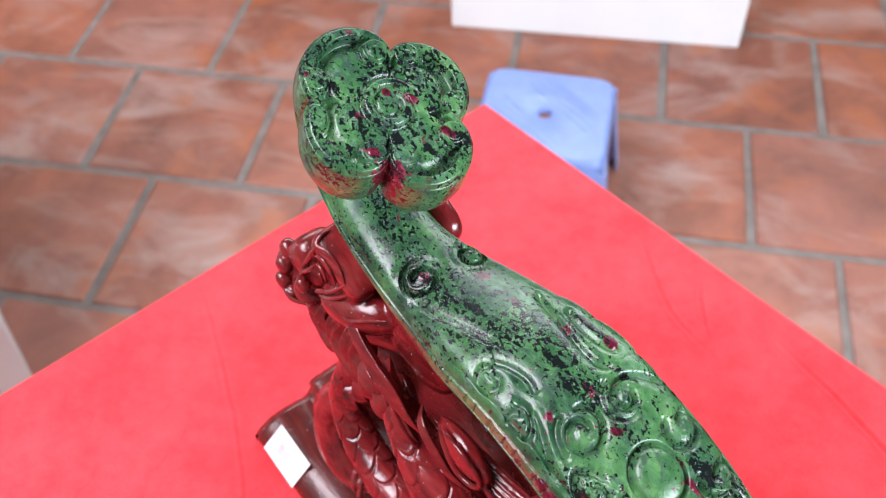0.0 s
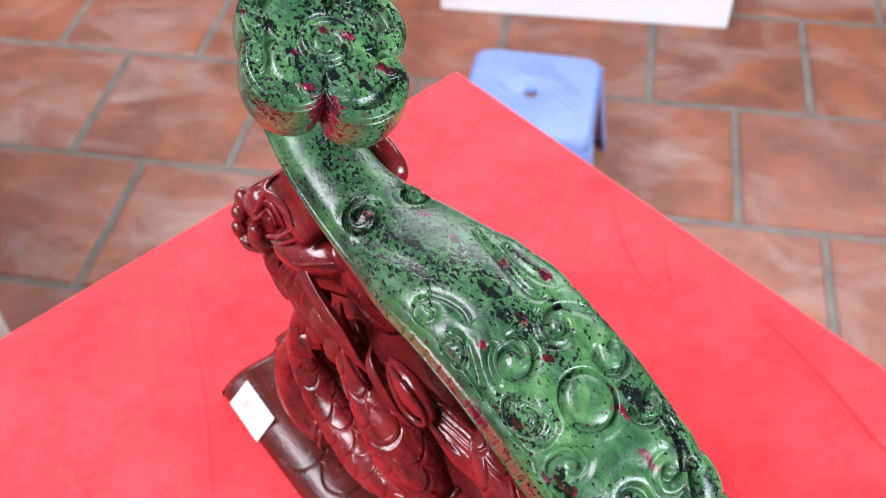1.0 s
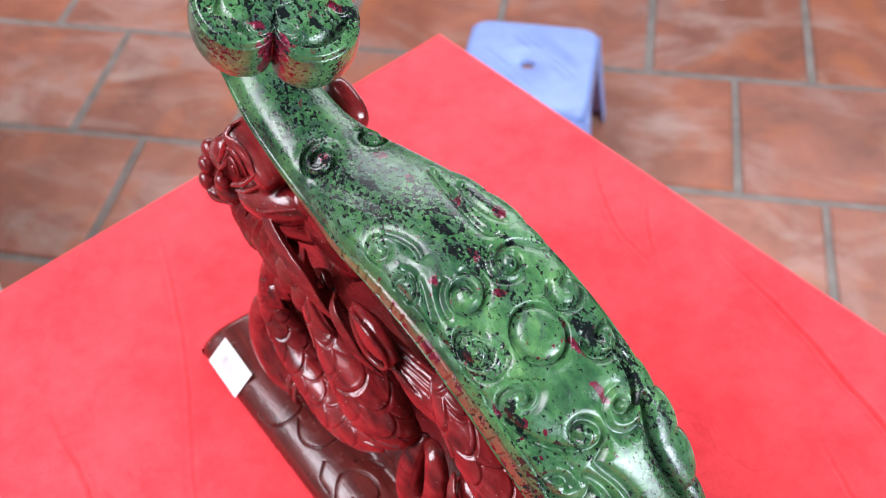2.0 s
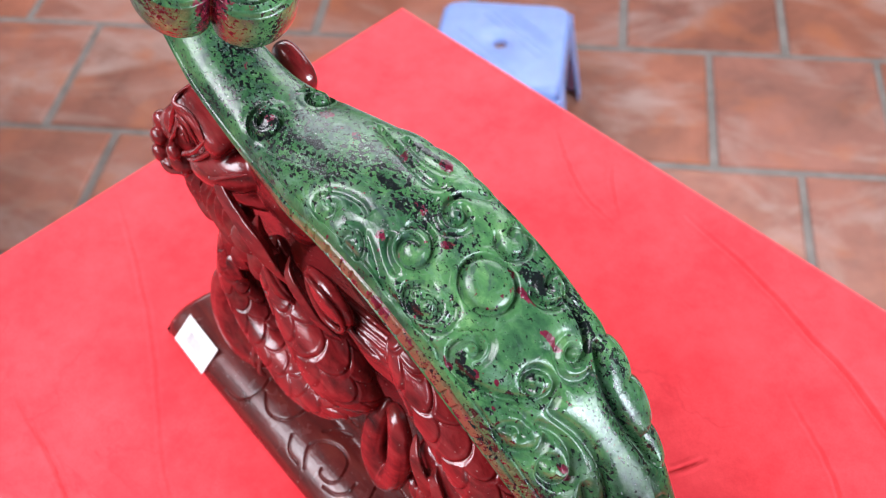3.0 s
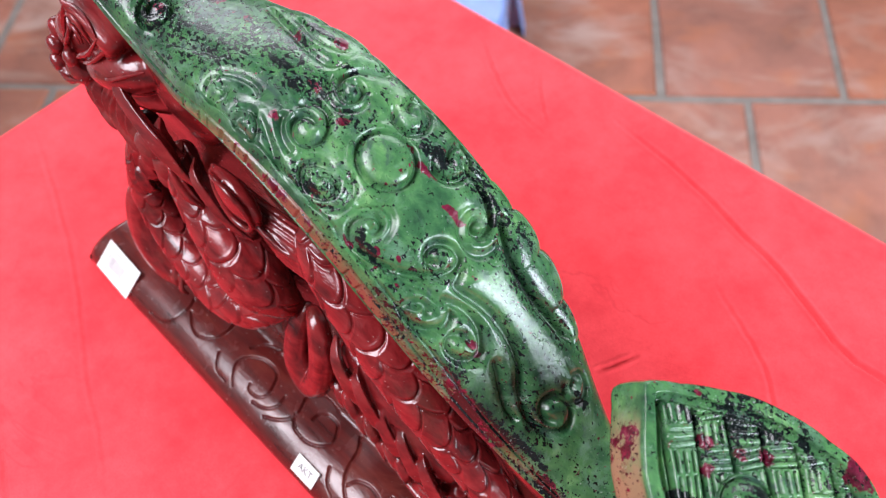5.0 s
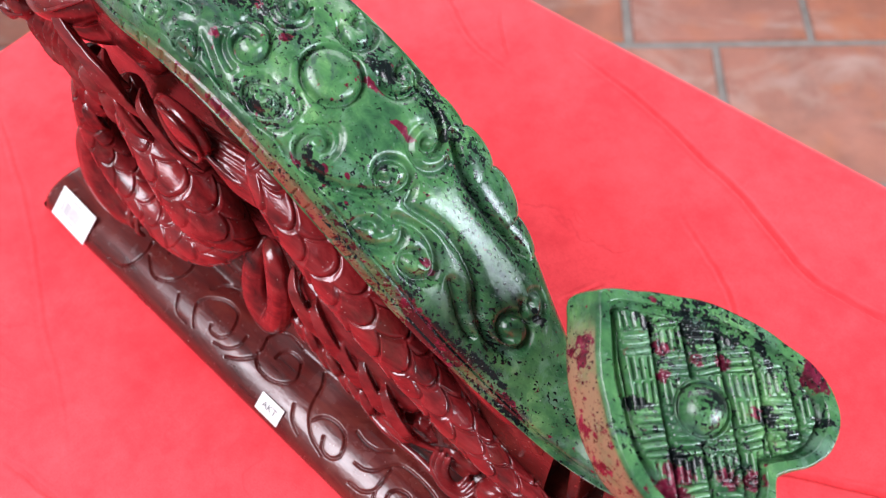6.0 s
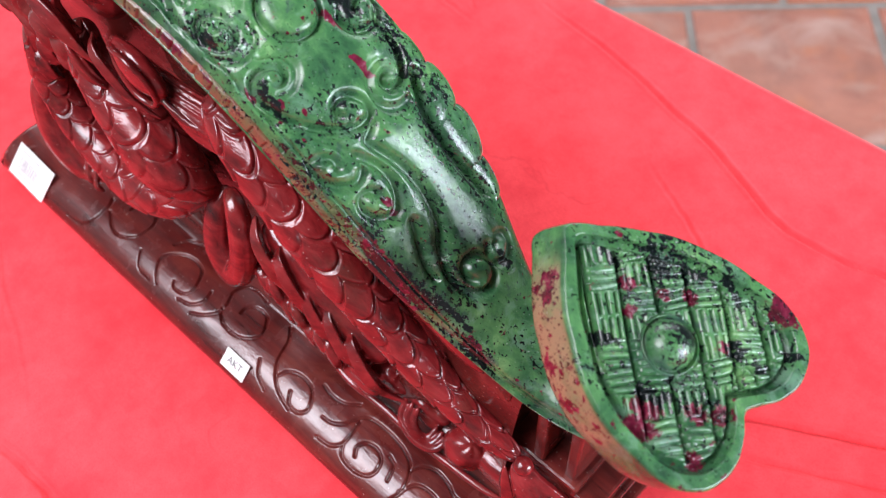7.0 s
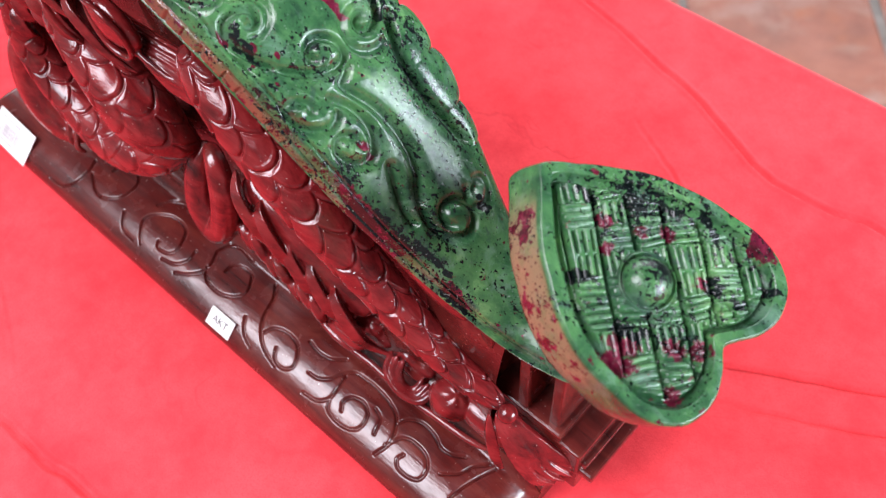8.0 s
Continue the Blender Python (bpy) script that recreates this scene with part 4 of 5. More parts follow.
def tube(heap, pts, n=160, m=64, row=0.0, lift=0.0011, flat=1.0, ribs=0, rib_depth=0.0012, twist=0.0, crest=False):
    """A round limb through (along, across, up, radius) in millimetres. row: length of a scale, 0 for smooth wood; ribs: strands along it."""
    p = spline(np.array(pts, float) * MM, n)
    c, r = p[:, :3], p[:, 3]
    t = np.gradient(c, axis=0)
    t /= np.linalg.norm(t, axis=1)[:, None]
    side = np.cross(t, (0, 1.0, 0.0001))
    side /= np.linalg.norm(side, axis=1)[:, None]
    out = np.cross(t, side)
    ph = np.linspace(0, 2 * np.pi, m, endpoint=False)
    length = np.r_[0, np.cumsum(np.linalg.norm(np.diff(c, axis=0), axis=1))]
    rad = np.repeat(r[:, None], m, 1)
    if row:
        round_n = max(4, int(round(2 * np.pi * r.mean() / (row * MM * 1.15))))
        rad = rad + lift * (scales(length[:, None] / (row * MM) + 0 * ph[None], ph[None] * round_n / (2 * np.pi) + 0 * length[:, None]) - 0.5)
    if ribs:
        wave = np.cos(ribs * ph[None] + twist * length[:, None] / MM)
        rad = rad + rib_depth * (np.abs(wave) ** 0.7 - 0.5)
    if crest:
        # four flat sides that meet in sharp edges
        rad = rad * 1.15 / (np.abs(np.cos(ph)) + np.abs(np.sin(ph)))[None]
    end = np.sqrt(np.clip(1 - (np.abs(np.linspace(-1, 1, n)) ** 14), 0, 1))
    rad = rad * end[:, None] + 1e-5
    v = c[:, None] + rad[..., None] * (np.cos(ph)[None, :, None] * side[:, None] + flat * np.sin(ph)[None, :, None] * out[:, None])
    heap.add(v.reshape(-1, 3), grid_faces(n, m, True))


def lump(heap, centre, radii, turn=(0, 0, 0), bumps=None, n=48, m=64):
    """A rounded mass; bumps(th, ph) raises its surface by a share of its radius."""
    th, ph = np.meshgrid(np.linspace(0.02, np.pi - 0.02, n), np.linspace(0, 2 * np.pi, m, endpoint=False), indexing="ij")
    r = 1 + (bumps(th, ph) if bumps else 0)
    v = np.stack([r * np.sin(th) * np.cos(ph) * radii[0], r * np.sin(th) * np.sin(ph) * radii[1], r * np.cos(th) * radii[2]], -1).reshape(-1, 3) * MM
    rot = np.array(Euler([radians(a) for a in turn]).to_matrix())
    heap.add(v @ rot.T + np.array(centre) * MM, grid_faces(n, m, True)[:, ::-1])


# engraved lines of the cloud base, along and across
CLOUD_SWEEPS = [[(-143, -101), (-132, -100), (-126, -94.5), (-125, -86), (-127.5, -80)], [(-172, -76), (-166, -80), (-158, -80.5)], [(-91, -90), (-85.4, -96.5), (-76.5, -97.5)], [(-55.8, -95.2), (-48.2, -93.2), (-43.6, -87.7), (-44.4, -82)],
                [(-80.5, -76.5), (-77.8, -71), (-73.6, -68), (-68, -66.5)], [(-45.2, -96.3), (-38.3, -92.5), (-33.5, -87.2), (-33.2, -81.7), (-36.5, -75)], [(-36.5, -75), (-35, -69), (-29.5, -66.5), (-19.5, -67)],
                [(-1, -69), (4, -75), (7.6, -84.4), (12.3, -90.7), (18.9, -95.4), (28, -98)], [(0.6, -90), (5, -95.7), (12, -98.8)]]
CLOUD_LEAVES = [[(33.7, -79.2), (40, -80.2), (47, -79), (52.8, -74.6)], [(44, -90.3), (49.3, -89.5), (54, -86), (56, -81.9), (60.4, -76.6), (69.4, -75.3), (79.6, -76.1), (87.7, -78.9), (92.4, -83.9), (94.7, -91), (92.4, -98)],
                [(58.6, -80.4), (59.8, -87.9), (59.4, -93.5), (54.9, -97.3), (47.6, -98.3)], [(79.7, -83.2), (84.4, -85.3), (86.7, -91.8)],
                [(91.6, -82), (93.8, -77.4), (100, -74.2), (107.4, -75), (113.2, -77.4), (118.8, -76.8), (124, -73.5)], [(120.8, -86.3), (126.7, -81), (129.3, -74.5), (134, -69)], [(130.5, -91), (132.3, -82.7), (135, -74), (137, -69)]]
CLOUD_CURLS = [[(-122, -86), (-113, -91.6), (-106, -91.4), (-98.9, -86), (-98.2, -76.5), (-103, -71), (-110.5, -70), (-115, -73), (-115, -78)],
               [(-71.2, -96.6), (-75.6, -92.3), (-79, -86.5), (-76.3, -80.6), (-68.5, -75.8), (-59.4, -76.2), (-54.9, -80.4), (-52.3, -87.2), (-55.2, -91.6), (-61.4, -92.5), (-64, -90)],
               [(-33.5, -84), (-30, -87.8), (-25.5, -89.8), (-17.6, -89.6), (-11, -86.3), (-8, -80.9), (-11.9, -74.5), (-15, -72.4), (-21, -72.5), (-24.7, -76), (-24.6, -80)]]
CLOUD_CURLS_END = [[(13.4, -90), (16, -85.3), (22, -82.9), (29.4, -83.8), (34, -87.6), (36, -92.6), (33.7, -95.9), (29.6, -96.8), (26, -95.6), (23.4, -91.4)],
                   [(60, -93), (62.4, -96.8), (67.7, -98.3), (74, -97.8), (78.6, -95.5), (79.9, -91.5), (78.2, -86.8), (73, -84.5), (67.9, -86), (66, -90), (68, -93.6)],
                   [(94, -92), (97.5, -85.4), (103, -83.3), (110.4, -84.2), (115, -88.4), (115.2, -93.6), (110.9, -96), (104.7, -96), (102, -93.4), (103, -90.3)]]


def build_base(root):
    nu, nv = 1000, 400
    prof = spline([(-101, 0), (-103.5, 3), (-103.4, 7.5), (-100.6, 12), (-95.5, 15.6), (-89.5, 17.6), (-83, 18.2), (-76, 17.8), (-70, 17.2), (-66.5, 17.6), (-63, 22), (-60, 29), (-30, 30), (8, 27), (16, 20), (18, 8), (16, 0)], 1600) * MM
    # finer across the visible face
    prof = prof[np.r_[np.arange(0, 610, 2), np.linspace(610, 1599, nv - 305).astype(int)]]
    u = np.linspace(-208, 157, nu) * MM
    v = np.repeat(prof[None, :, 0], nu, 0)
    z = np.repeat(prof[None, :, 1], nu, 0)
    x = np.repeat(u[:, None], nv, 1)
    h = np.zeros(x.shape)
    arc = np.r_[0, np.cumsum(np.linalg.norm(np.diff(prof, axis=0), axis=1))]
    S = np.repeat(arc[None], nu, 0)
    face = prof[20:300]
    order = np.argsort(face[:, 0])

    def along_face(p):
        """The across places become lengths along the curved face."""
        p = np.array(p, float) * MM
        return np.stack([p[:, 0], np.interp(p[:, 1], face[order, 0], arc[20:300][order])], -1)

    cut = np.zeros(x.shape)

    def engrave(line):
        g = np.zeros(x.shape)
        groove(g, x, S, line, 0.00062, 0.00125)
        np.minimum(cut, g, out=cut)

    for course in CLOUD_SWEEPS + CLOUD_LEAVES + CLOUD_CURLS + CLOUD_CURLS_END:
        engrave(along_face(spline(course, 12 * len(course))))
    h += cut
    t = np.gradient(prof, axis=0)
    t /= np.linalg.norm(t, axis=1)[:, None]
    v, z = v - h * t[None, :, 1], z + h * t[None, :, 0]
    endr = np.minimum(u - u[0], u[-1] - u)
    sink = 0.005 * (1 - smooth_step(0, 0.008, endr)) ** 2
    # the broad end is rounded further
    sink = sink + 0.007 * (1 - smooth_step(0, 0.024, u[-1] - u)) ** 2
    z = np.maximum(z - sink[:, None] * (z > 0.004), 0)
    V = np.stack([x, v, z], -1).reshape(-1, 3)
    f = grid_faces(nu, nv)[:, ::-1]
    ob = mesh_ob("base", V, f, SHADED_WOOD)
    bm = bmesh.new()
    bm.from_mesh(ob.data)
    bm.verts.ensure_lookup_table()
    for i in (0, nu - 1):
        try:
            bm.faces.new([bm.verts[i * nv + j] for j in range(nv)])
        except ValueError:
            pass
    bm.to_mesh(ob.data)
    bm.free()
    under(ob, root)


def build_support(root):
    """The solid carved back that carries the shaft."""
    h = Heap()
    nu, nz = 220, 90
    u = np.linspace(-160, 128, nu)
    top = np.interp(u, [-160, -130, -112, -90, -66, -38, -10, 15, 40, 62, 82, 102, 128], [212, 222, 215, 211.5, 213, 216, 213, 205, 192, 173, 150, 128, 108]) - 1.5
    a = np.linspace(0, 1, nz)
    z = 24 + a[None] * (top - 24)[:, None]
    wave = 2.5 * np.sin(u[:, None] / 17 + z / 23) + 1.5 * np.sin(u[:, None] / 9 - z / 13)
    lean = np.interp(z, [24, 80, 110, 150, 215], [-62, -57, -51, -47, -45])
    front = lean + wave * smooth_step(1.0, 0.8, a)[None]
    back = -front - 92
    X = np.repeat(u[:, None], 2 * nz, 1)
    Y = np.hstack([front, back[:, ::-1]])
    Z = np.hstack([z, z[:, ::-1]])
    h.add(np.stack([X, Y, Z], -1).reshape(-1, 3) * MM, grid_faces(nu, 2 * nz, True))
    under(h.object("support", SHADED_WOOD), root)


def boxy(power):
    """Turns a round mass into one with flatter sides."""

    def bumps(th, ph):
        a = np.abs(np.sin(th) * np.cos(ph)) ** power + np.abs(np.sin(th) * np.sin(ph)) ** power + np.abs(np.cos(th)) ** power
        return a ** (-1 / power) - 1

    return bumps


def build_dragon_body(root):
    """The scaled limbs and tail, each a carved piece of its own."""
    h = Heap()
    # scaled tail running down below the shaft
    tube(h, [(-20, -61, 162, 7.5), (-2, -63, 154, 10.5), (18, -64, 142, 12), (40, -65, 128, 12.2), (60, -65, 112, 10.8), (77, -64.5, 98, 9.4), (93, -64, 86, 8.2), (108, -63, 77, 7.3), (123, -62.5, 72, 6.5), (135, -62, 69.5, 5.4)], 640, 190, 11.4, 0.0015)
    lump(h, (137.5, -63, 69.5), (4.2, 4, 4))
    under(h.object("dragon_tail", WOOD), root, "tapering tail with large overlapping scales")
    # far horn beside the neck of the sceptre
    h = Heap()
    lump(h, (-122, -27, 214), (13, 6, 10), (0, 25, 0), boxy(2.6))
    under(h.object("horn", WOOD), root, "rounded horn of the dragon")
    # outer limb along the base, and the broad inner limb
    h = Heap()
    tube(h, [(-128, -64, 150, 8), (-135, -71, 126, 8), (-138, -75, 102, 8.5), (-126, -77, 84, 9.5), (-104, -78, 74, 10.5), (-80, -78, 71, 11.5), (-60, -75, 77, 10.5), (-45, -69, 85, 7), (-36, -62, 90, 3)], 640, 170, 10.5, 0.0011)
    under(h.object("dragon_limb", WOOD), root, "bent scaly limb lying along the base")
    h = Heap()
    tube(h, [(-108, -62, 146, 7), (-97, -69, 136, 9), (-83, -71, 126, 11.5), (-67, -72, 116, 14), (-52, -72, 106, 14.5), (-41, -68, 97, 10), (-34, -62, 92, 4)], 560, 200, 12.0, 0.0012)
    under(h.object("dragon_limb", WOOD), root, "broad scaly limb that narrows to a fan of folds")


def build_dragon(root):
    h = Heap()
    # fan of ridges where the limbs meet
    for k in range(8):
        w = math.radians(120 + k * 16)
        tube(h, [(-35, -64, 91, 0.9), (-35 + 7 * math.cos(w), -71, 91 + 6 * math.sin(w), 1.4), (-36 + 15 * math.cos(w), -76, 90 + 13 * math.sin(w), 0.9)], 50, 20)
    # curled paw and knee by the base
    tube(h, [(-146, -66, 96, 6), (-152, -74, 84, 8), (-151, -79, 68, 9), (-144, -82, 55, 9), (-132, -82, 47, 8), (-120, -79, 46, 5), (-112, -76, 50, 2.5)], 240, 70, 0, 0, 1, 3, 0.0007)
    tube(h, [(-160, -66, 78, 5), (-166, -72, 62, 7), (-164, -76, 46, 7), (-152, -79, 38, 7), (-138, -78, 36, 5), (-128, -76, 40, 2.5)], 200, 56, 0, 0, 1, 4, 0.0007)
    for k in range(4):
        tube(h, [(-136 + 5 * k, -82, 58 - 2 * k, 0.9), (-133 + 5 * k, -86.5, 51 - 2 * k, 1.5), (-131 + 5 * k, -85, 43 - k, 1.0)], 40, 18)
    # mane: a slim waving ribbon of strands that lies under the shaft and ends in the tail
    tube(h, [(-70, -62, 152, 2.4), (-56, -63, 150, 3.6), (-40, -63, 150, 4.6), (-24, -62, 148, 5.4), (-8, -62, 147, 6.2), (6, -61, 142, 6)], 240, 130, 0, 0, 1, 7, 0.0015, 0.10)
    for k in range(5):
        o = (k - 2) * 2.3
        pts = []
        for i in range(9):
            u = -74 + 9.6 * i
            w = u / 8.5 + 0.25 * k
            pts.append((u, -68.0 - 0.5 * (k == 4) + 1.6 * math.cos(w), np.interp(u, [-74, -58, -42, -26, -10, 4], [156, 151, 150, 147, 145, 139]) + o * (1 - 0.05 * i) + 3.2 * math.sin(w) * (1 - i / 9), 0.5 + 0.8 * math.sin(math.pi * i / 8)))
        tube(h, pts, 170, 22, crest=True)
    # open leaf-shaped lock: a raised rim round a hollow
    loop = [(-68, -69, 164), (-58, -73, 170), (-47, -74, 171), (-40, -73, 165), (-39, -72, 155), (-44, -72, 148), (-53, -73, 149), (-62, -72, 156), (-69, -69, 163)]
    tube(h, [p + (1.3,) for p in loop], 200, 26)
    tube(h, [(-70, -67, 163, 2), (-60, -69, 163, 7.5), (-50, -69.5, 161, 9.5), (-42, -69, 157, 7), (-38, -68, 153, 2)], 120, 60, 0, 0, 0.55)
    tube(h, [(-82, -68, 160, 0.8), (-74, -74, 158, 2.6), (-64, -75, 151, 2.8), (-55, -74, 143, 2.0), (-46, -70, 136, 0.8)], 130, 40, 0, 0, 0.8, crest=True)
    tube(h, [(-100, -68, 152, 1.5), (-93, -74, 147, 4), (-85, -75, 140, 4.6), (-78, -72, 132, 1.5)], 130, 48, 0, 0, 0.75, crest=True)
    tube(h, [(-101, -70, 155, 0.8), (-92, -76.5, 151, 1.2), (-82, -77, 142, 1.2), (-76, -73, 132, 0.7)], 90, 18)
    # leaf facets on the chest
    for u, v, z, t in ((-124, -71, 148, 40), (-116, -73, 139, 55), (-108, -72, 131, 30), (-122, -74, 128, 70), (-132, -72, 140, 60), (-112, -74, 150, 20), (-104, -73, 141, 45), (-128, -76, 116, 65), (-98, -71, 160, 30)):
        c, s = 10 * math.cos(radians(t)), 10 * math.sin(radians(t))
        tube(h, [(u - c, v + 4, z + s, 1.2), (u - 0.3 * c, v - 1, z + 0.4 * s, 4.2), (u + 0.4 * c, v - 1.5, z - 0.3 * s, 4.0), (u + c, v + 2, z - s, 0.8)], 70, 32, 0, 0, 0.8, crest=True)
    # whisker blade with a sharp crest
    tube(h, [(-128, -71, 181, 2), (-119, -74.5, 175, 3.6), (-105, -76, 169, 3.8), (-93, -76, 163, 4.6), (-84, -75, 154, 2.6), (-76, -73, 146, 0.6)], 180, 48, 0, 0, 0.8, crest=True)
    # board between the tail and the shaft
    tube(h, [(30, -57, 162, 5), (55, -58, 146, 7), (80, -58, 130, 7.5), (100, -58, 118, 7), (114, -57, 109, 5)], 160, 60, 0, 0, 0.5, 4, 0.0012)
    # ring knot
    tube(h, [(-33, -60, 94, 4), (-33, -68, 82, 6), (-30, -74, 67, 6.8), (-22, -76, 57, 7.0), (-15, -75.5, 63, 6.6), (-12, -73, 77, 6.2), (-13, -70, 90, 5.6), (-19, -66, 99, 4.6), (-28, -62, 98, 4)], 300, 64, 0, 0, 1, 3, 0.0004)
    # flame-like hair below the tail, on a rounded bed
    tube(h, [(-8, -60, 92, 7), (14, -60, 82, 10), (38, -60, 68, 10), (62, -59, 54, 8)], 120, 50)
    for k in range(5):
        s = 3 * math.sin(2.1 * k)
        tube(h, [(-8 + 13 * k, -64, 100 - 8 * k, 1.6), (0 + 13 * k, -71, 95 - 8 * k + s, 3.4), (9 + 13 * k, -72.5, 84 - 8 * k + s, 3.8), (14 + 13 * k, -70, 72 - 7 * k, 2.6), (24 + 13 * k, -65, 66 - 7 * k, 0.8)], 110, 40, 0, 0, 0.8, crest=True)
        tube(h, [(-2 + 13 * k, -64, 92 - 8 * k, 1), (5 + 13 * k, -68.5, 80 - 7 * k + s, 2.2), (3 + 13 * k, -70.5, 68 - 7 * k, 2.4), (10 + 13 * k, -69, 60 - 5 * k, 0.8)], 80, 30, 0, 0, 0.8, crest=True)
    # clump of short curls beside the knot
    for k in range(7):
        u, z, w = -4 + 6.5 * k, 62 - 3.2 * k + 3 * math.sin(2.6 * k), 1.3 * k
        tube(h, [(u - 5, -66, z + 6, 1.2), (u - 1, -71.5, z + 5 + math.sin(w), 2.8), (u + 4, -73, z, 3.0), (u + 3, -72, z - 7, 2.4), (u - 2, -70, z - 9, 1.0)], 80, 32, 0, 0, 0.85, 3, 0.0005)
    # uneven ground of low cloud lumps below the tail
    for u, v, z, a, b, c, t in ((36, -64, 36, 15, 8, 12, 30), (50, -66, 33, 13, 7, 10, -10), (60, -60, 40, 12, 8, 11, 35), (80, -57, 31, 14, 8, 9, 10)):
        lump(h, (u, v, z), (a, b, c), (0, t, 0), lambda th, ph: 0.07 * np.sin(4 * ph + 3 * th) + 0.05 * np.sin(7 * th - 2 * ph))
    # nested arcs, a round boss and a plain shoulder
    for r in (5, 8.5, 12):
        tube(h, [(86 - r, -64, 40, 1.2), (86 - 0.8 * r, -67 - 0.3 * r, 34, 1.8), (86, -68 - 0.45 * r, 30, 2.0), (86 + 0.8 * r, -67 - 0.3 * r, 29, 1.8), (86 + r, -63, 33, 1.2)], 80, 26)
    lump(h, (107, -63, 36), (10, 9, 11), (0, 20, 0), lambda th, ph: 0.03 * np.sin(5 * ph + 2 * th))
    lump(h, (126, -56, 34), (16, 10, 9), (0, 5, 0), boxy(3.0))
    tube(h, [(24, -69, 27, 1.2), (44, -71, 24, 1.8), (64, -70, 23, 1.6), (84, -70.5, 22.5, 1.8), (104, -69.5, 22.5, 1.8), (122, -68, 22.5, 1.6), (134, -65, 22.5, 1.0)], 160, 24)
    # tassel of the tail: strands that fan out over the end of the base
    for k in range(9):
        a = k / 8
        b = 1.5 * math.sin(2.7 * k)
        tube(h, [(133 + 2 * a, -64 + 4 * a, 66, 1.4), (139 + 4 * a, -67.5 + 7 * a, 59 + 2 * a, 2.0), (147 + 5 * a, -69 + 10 * a + 0.4 * b, 48 + 8 * a, 2.1), (155 + 6 * a + b, -68 + 12 * a, 37 + 12 * a, 1.7), (161 + 8 * a + b, -63 + 10 * a, 30 + 14 * a, 0.7)], 80, 26, crest=True)
    tube(h, [(131, -66, 64, 1.2), (134, -69, 54, 3.2), (138, -71, 42, 3.4), (143, -71, 31, 0.8)], 80, 32, 0, 0, 0.7, crest=True)
    # beard tufts along the jaw
    for k in range(9):
        a = k / 8
        w = 3 * math.sin(k * 2.4)
        tube(h, [(-156 + 30 * a, -69, 161 + 2 * a, 2), (-158 + 31 * a + w, -73.5, 152 - 2 * a + w, 3), (-150 + 31 * a, -74 + 0.4 * w, 143 - 5 * a, 2.6), (-146 + 31 * a + w, -71, 136 - 6 * a - w, 1.0)], 60, 24, crest=True)
    # sharp brow edge, nested ridges round the eye, and the folds from brow to nose
    brow = [(1.3, [(-145.5, -65, 212), (-146, -70, 211.3), (-144.5, -73.8, 209), (-139, -72.2, 208), (-132.6, -71.6, 204.6), (-126, -73, 200)]),
            (1.1, [(-147, -74.6, 200), (-143, -74.8, 204), (-138.6, -74.8, 204.6), (-133.7, -74.6, 201), (-132.6, -73.8, 193)]),
            (1.0, [(-147, -75, 194.5), (-143.5, -75, 198), (-139, -75.2, 196), (-138.6, -75, 190.5)]), (0.9, [(-146, -75.2, 190), (-143, -75.4, 192.6), (-141, -75.4, 189)])]
    cheek = [(1.4, [(-161, -75, 181), (-154, -75.2, 191), (-148.4, -74.8, 201), (-144, -73.8, 209)]), (1.2, [(-160, -78.4, 174), (-158.6, -76, 179.5), (-152, -76, 187.5), (-147, -75.4, 195)]),
            (1.3, [(-146, -76.6, 180), (-143, -77.4, 183), (-135, -75.4, 188.8), (-126, -73, 199.6)]), (1.5, [(-146, -76.4, 177), (-138, -75.6, 181.5), (-131.6, -73.8, 187), (-120.6, -68.6, 198)]),
            (1.2, [(-128, -75.6, 180), (-122, -75.8, 182), (-115, -71.6, 185.5), (-106, -66, 190)])]
    for r, line in brow + cheek:
        k = len(line) - 1
        tube(h, [p + (r * (0.45 + 0.55 * math.sin(math.pi * n / k)),) for n, p in enumerate(line)], 90, 24, crest=True)
    # knobs of the nose
    for u, v, z, r in ((-181, -70, 171, 5.2), (-179, -75, 166, 4.4), (-177.5, -77.5, 158.5, 4.2), (-171, -76.5, 154, 4.0), (-158.5, -77, 172, 3.6)):
        lump(h, (u, v, z), (r * 1.1, r * 0.8, r), (0, 30, 0), boxy(2.6))
    # fine folds over the snout
    for k in range(6):
        tube(h, [(-158 - 4 * k, -62, 189 - 5 * k, 0.4), (-160 - 4 * k, -71, 184 - 5 * k, 0.9), (-158 - 4 * k, -76.3, 175 - 5 * k, 0.9), (-155 - 4 * k, -76, 166 - 4 * k, 0.4)], 50, 16)
    tube(h, [(-188, -70, 158, 0.7), (-180, -77, 157, 1.2), (-168, -80, 156, 1.2), (-156, -77, 160, 0.8)], 60, 18)
    lump(h, (-160, -75.5, 172), (4.2, 3, 3.6), (0, 30, 0))
    ob = h.object("carved_dragon", WOOD)
    # fused into one block of wood
    fuse = ob.modifiers.new("fuse", "REMESH")
    fuse.mode, fuse.voxel_size, fuse.use_smooth_shade = "VOXEL", 0.00055, True
    under(ob, root, "curled locks, paws and mane of the carved dragon")


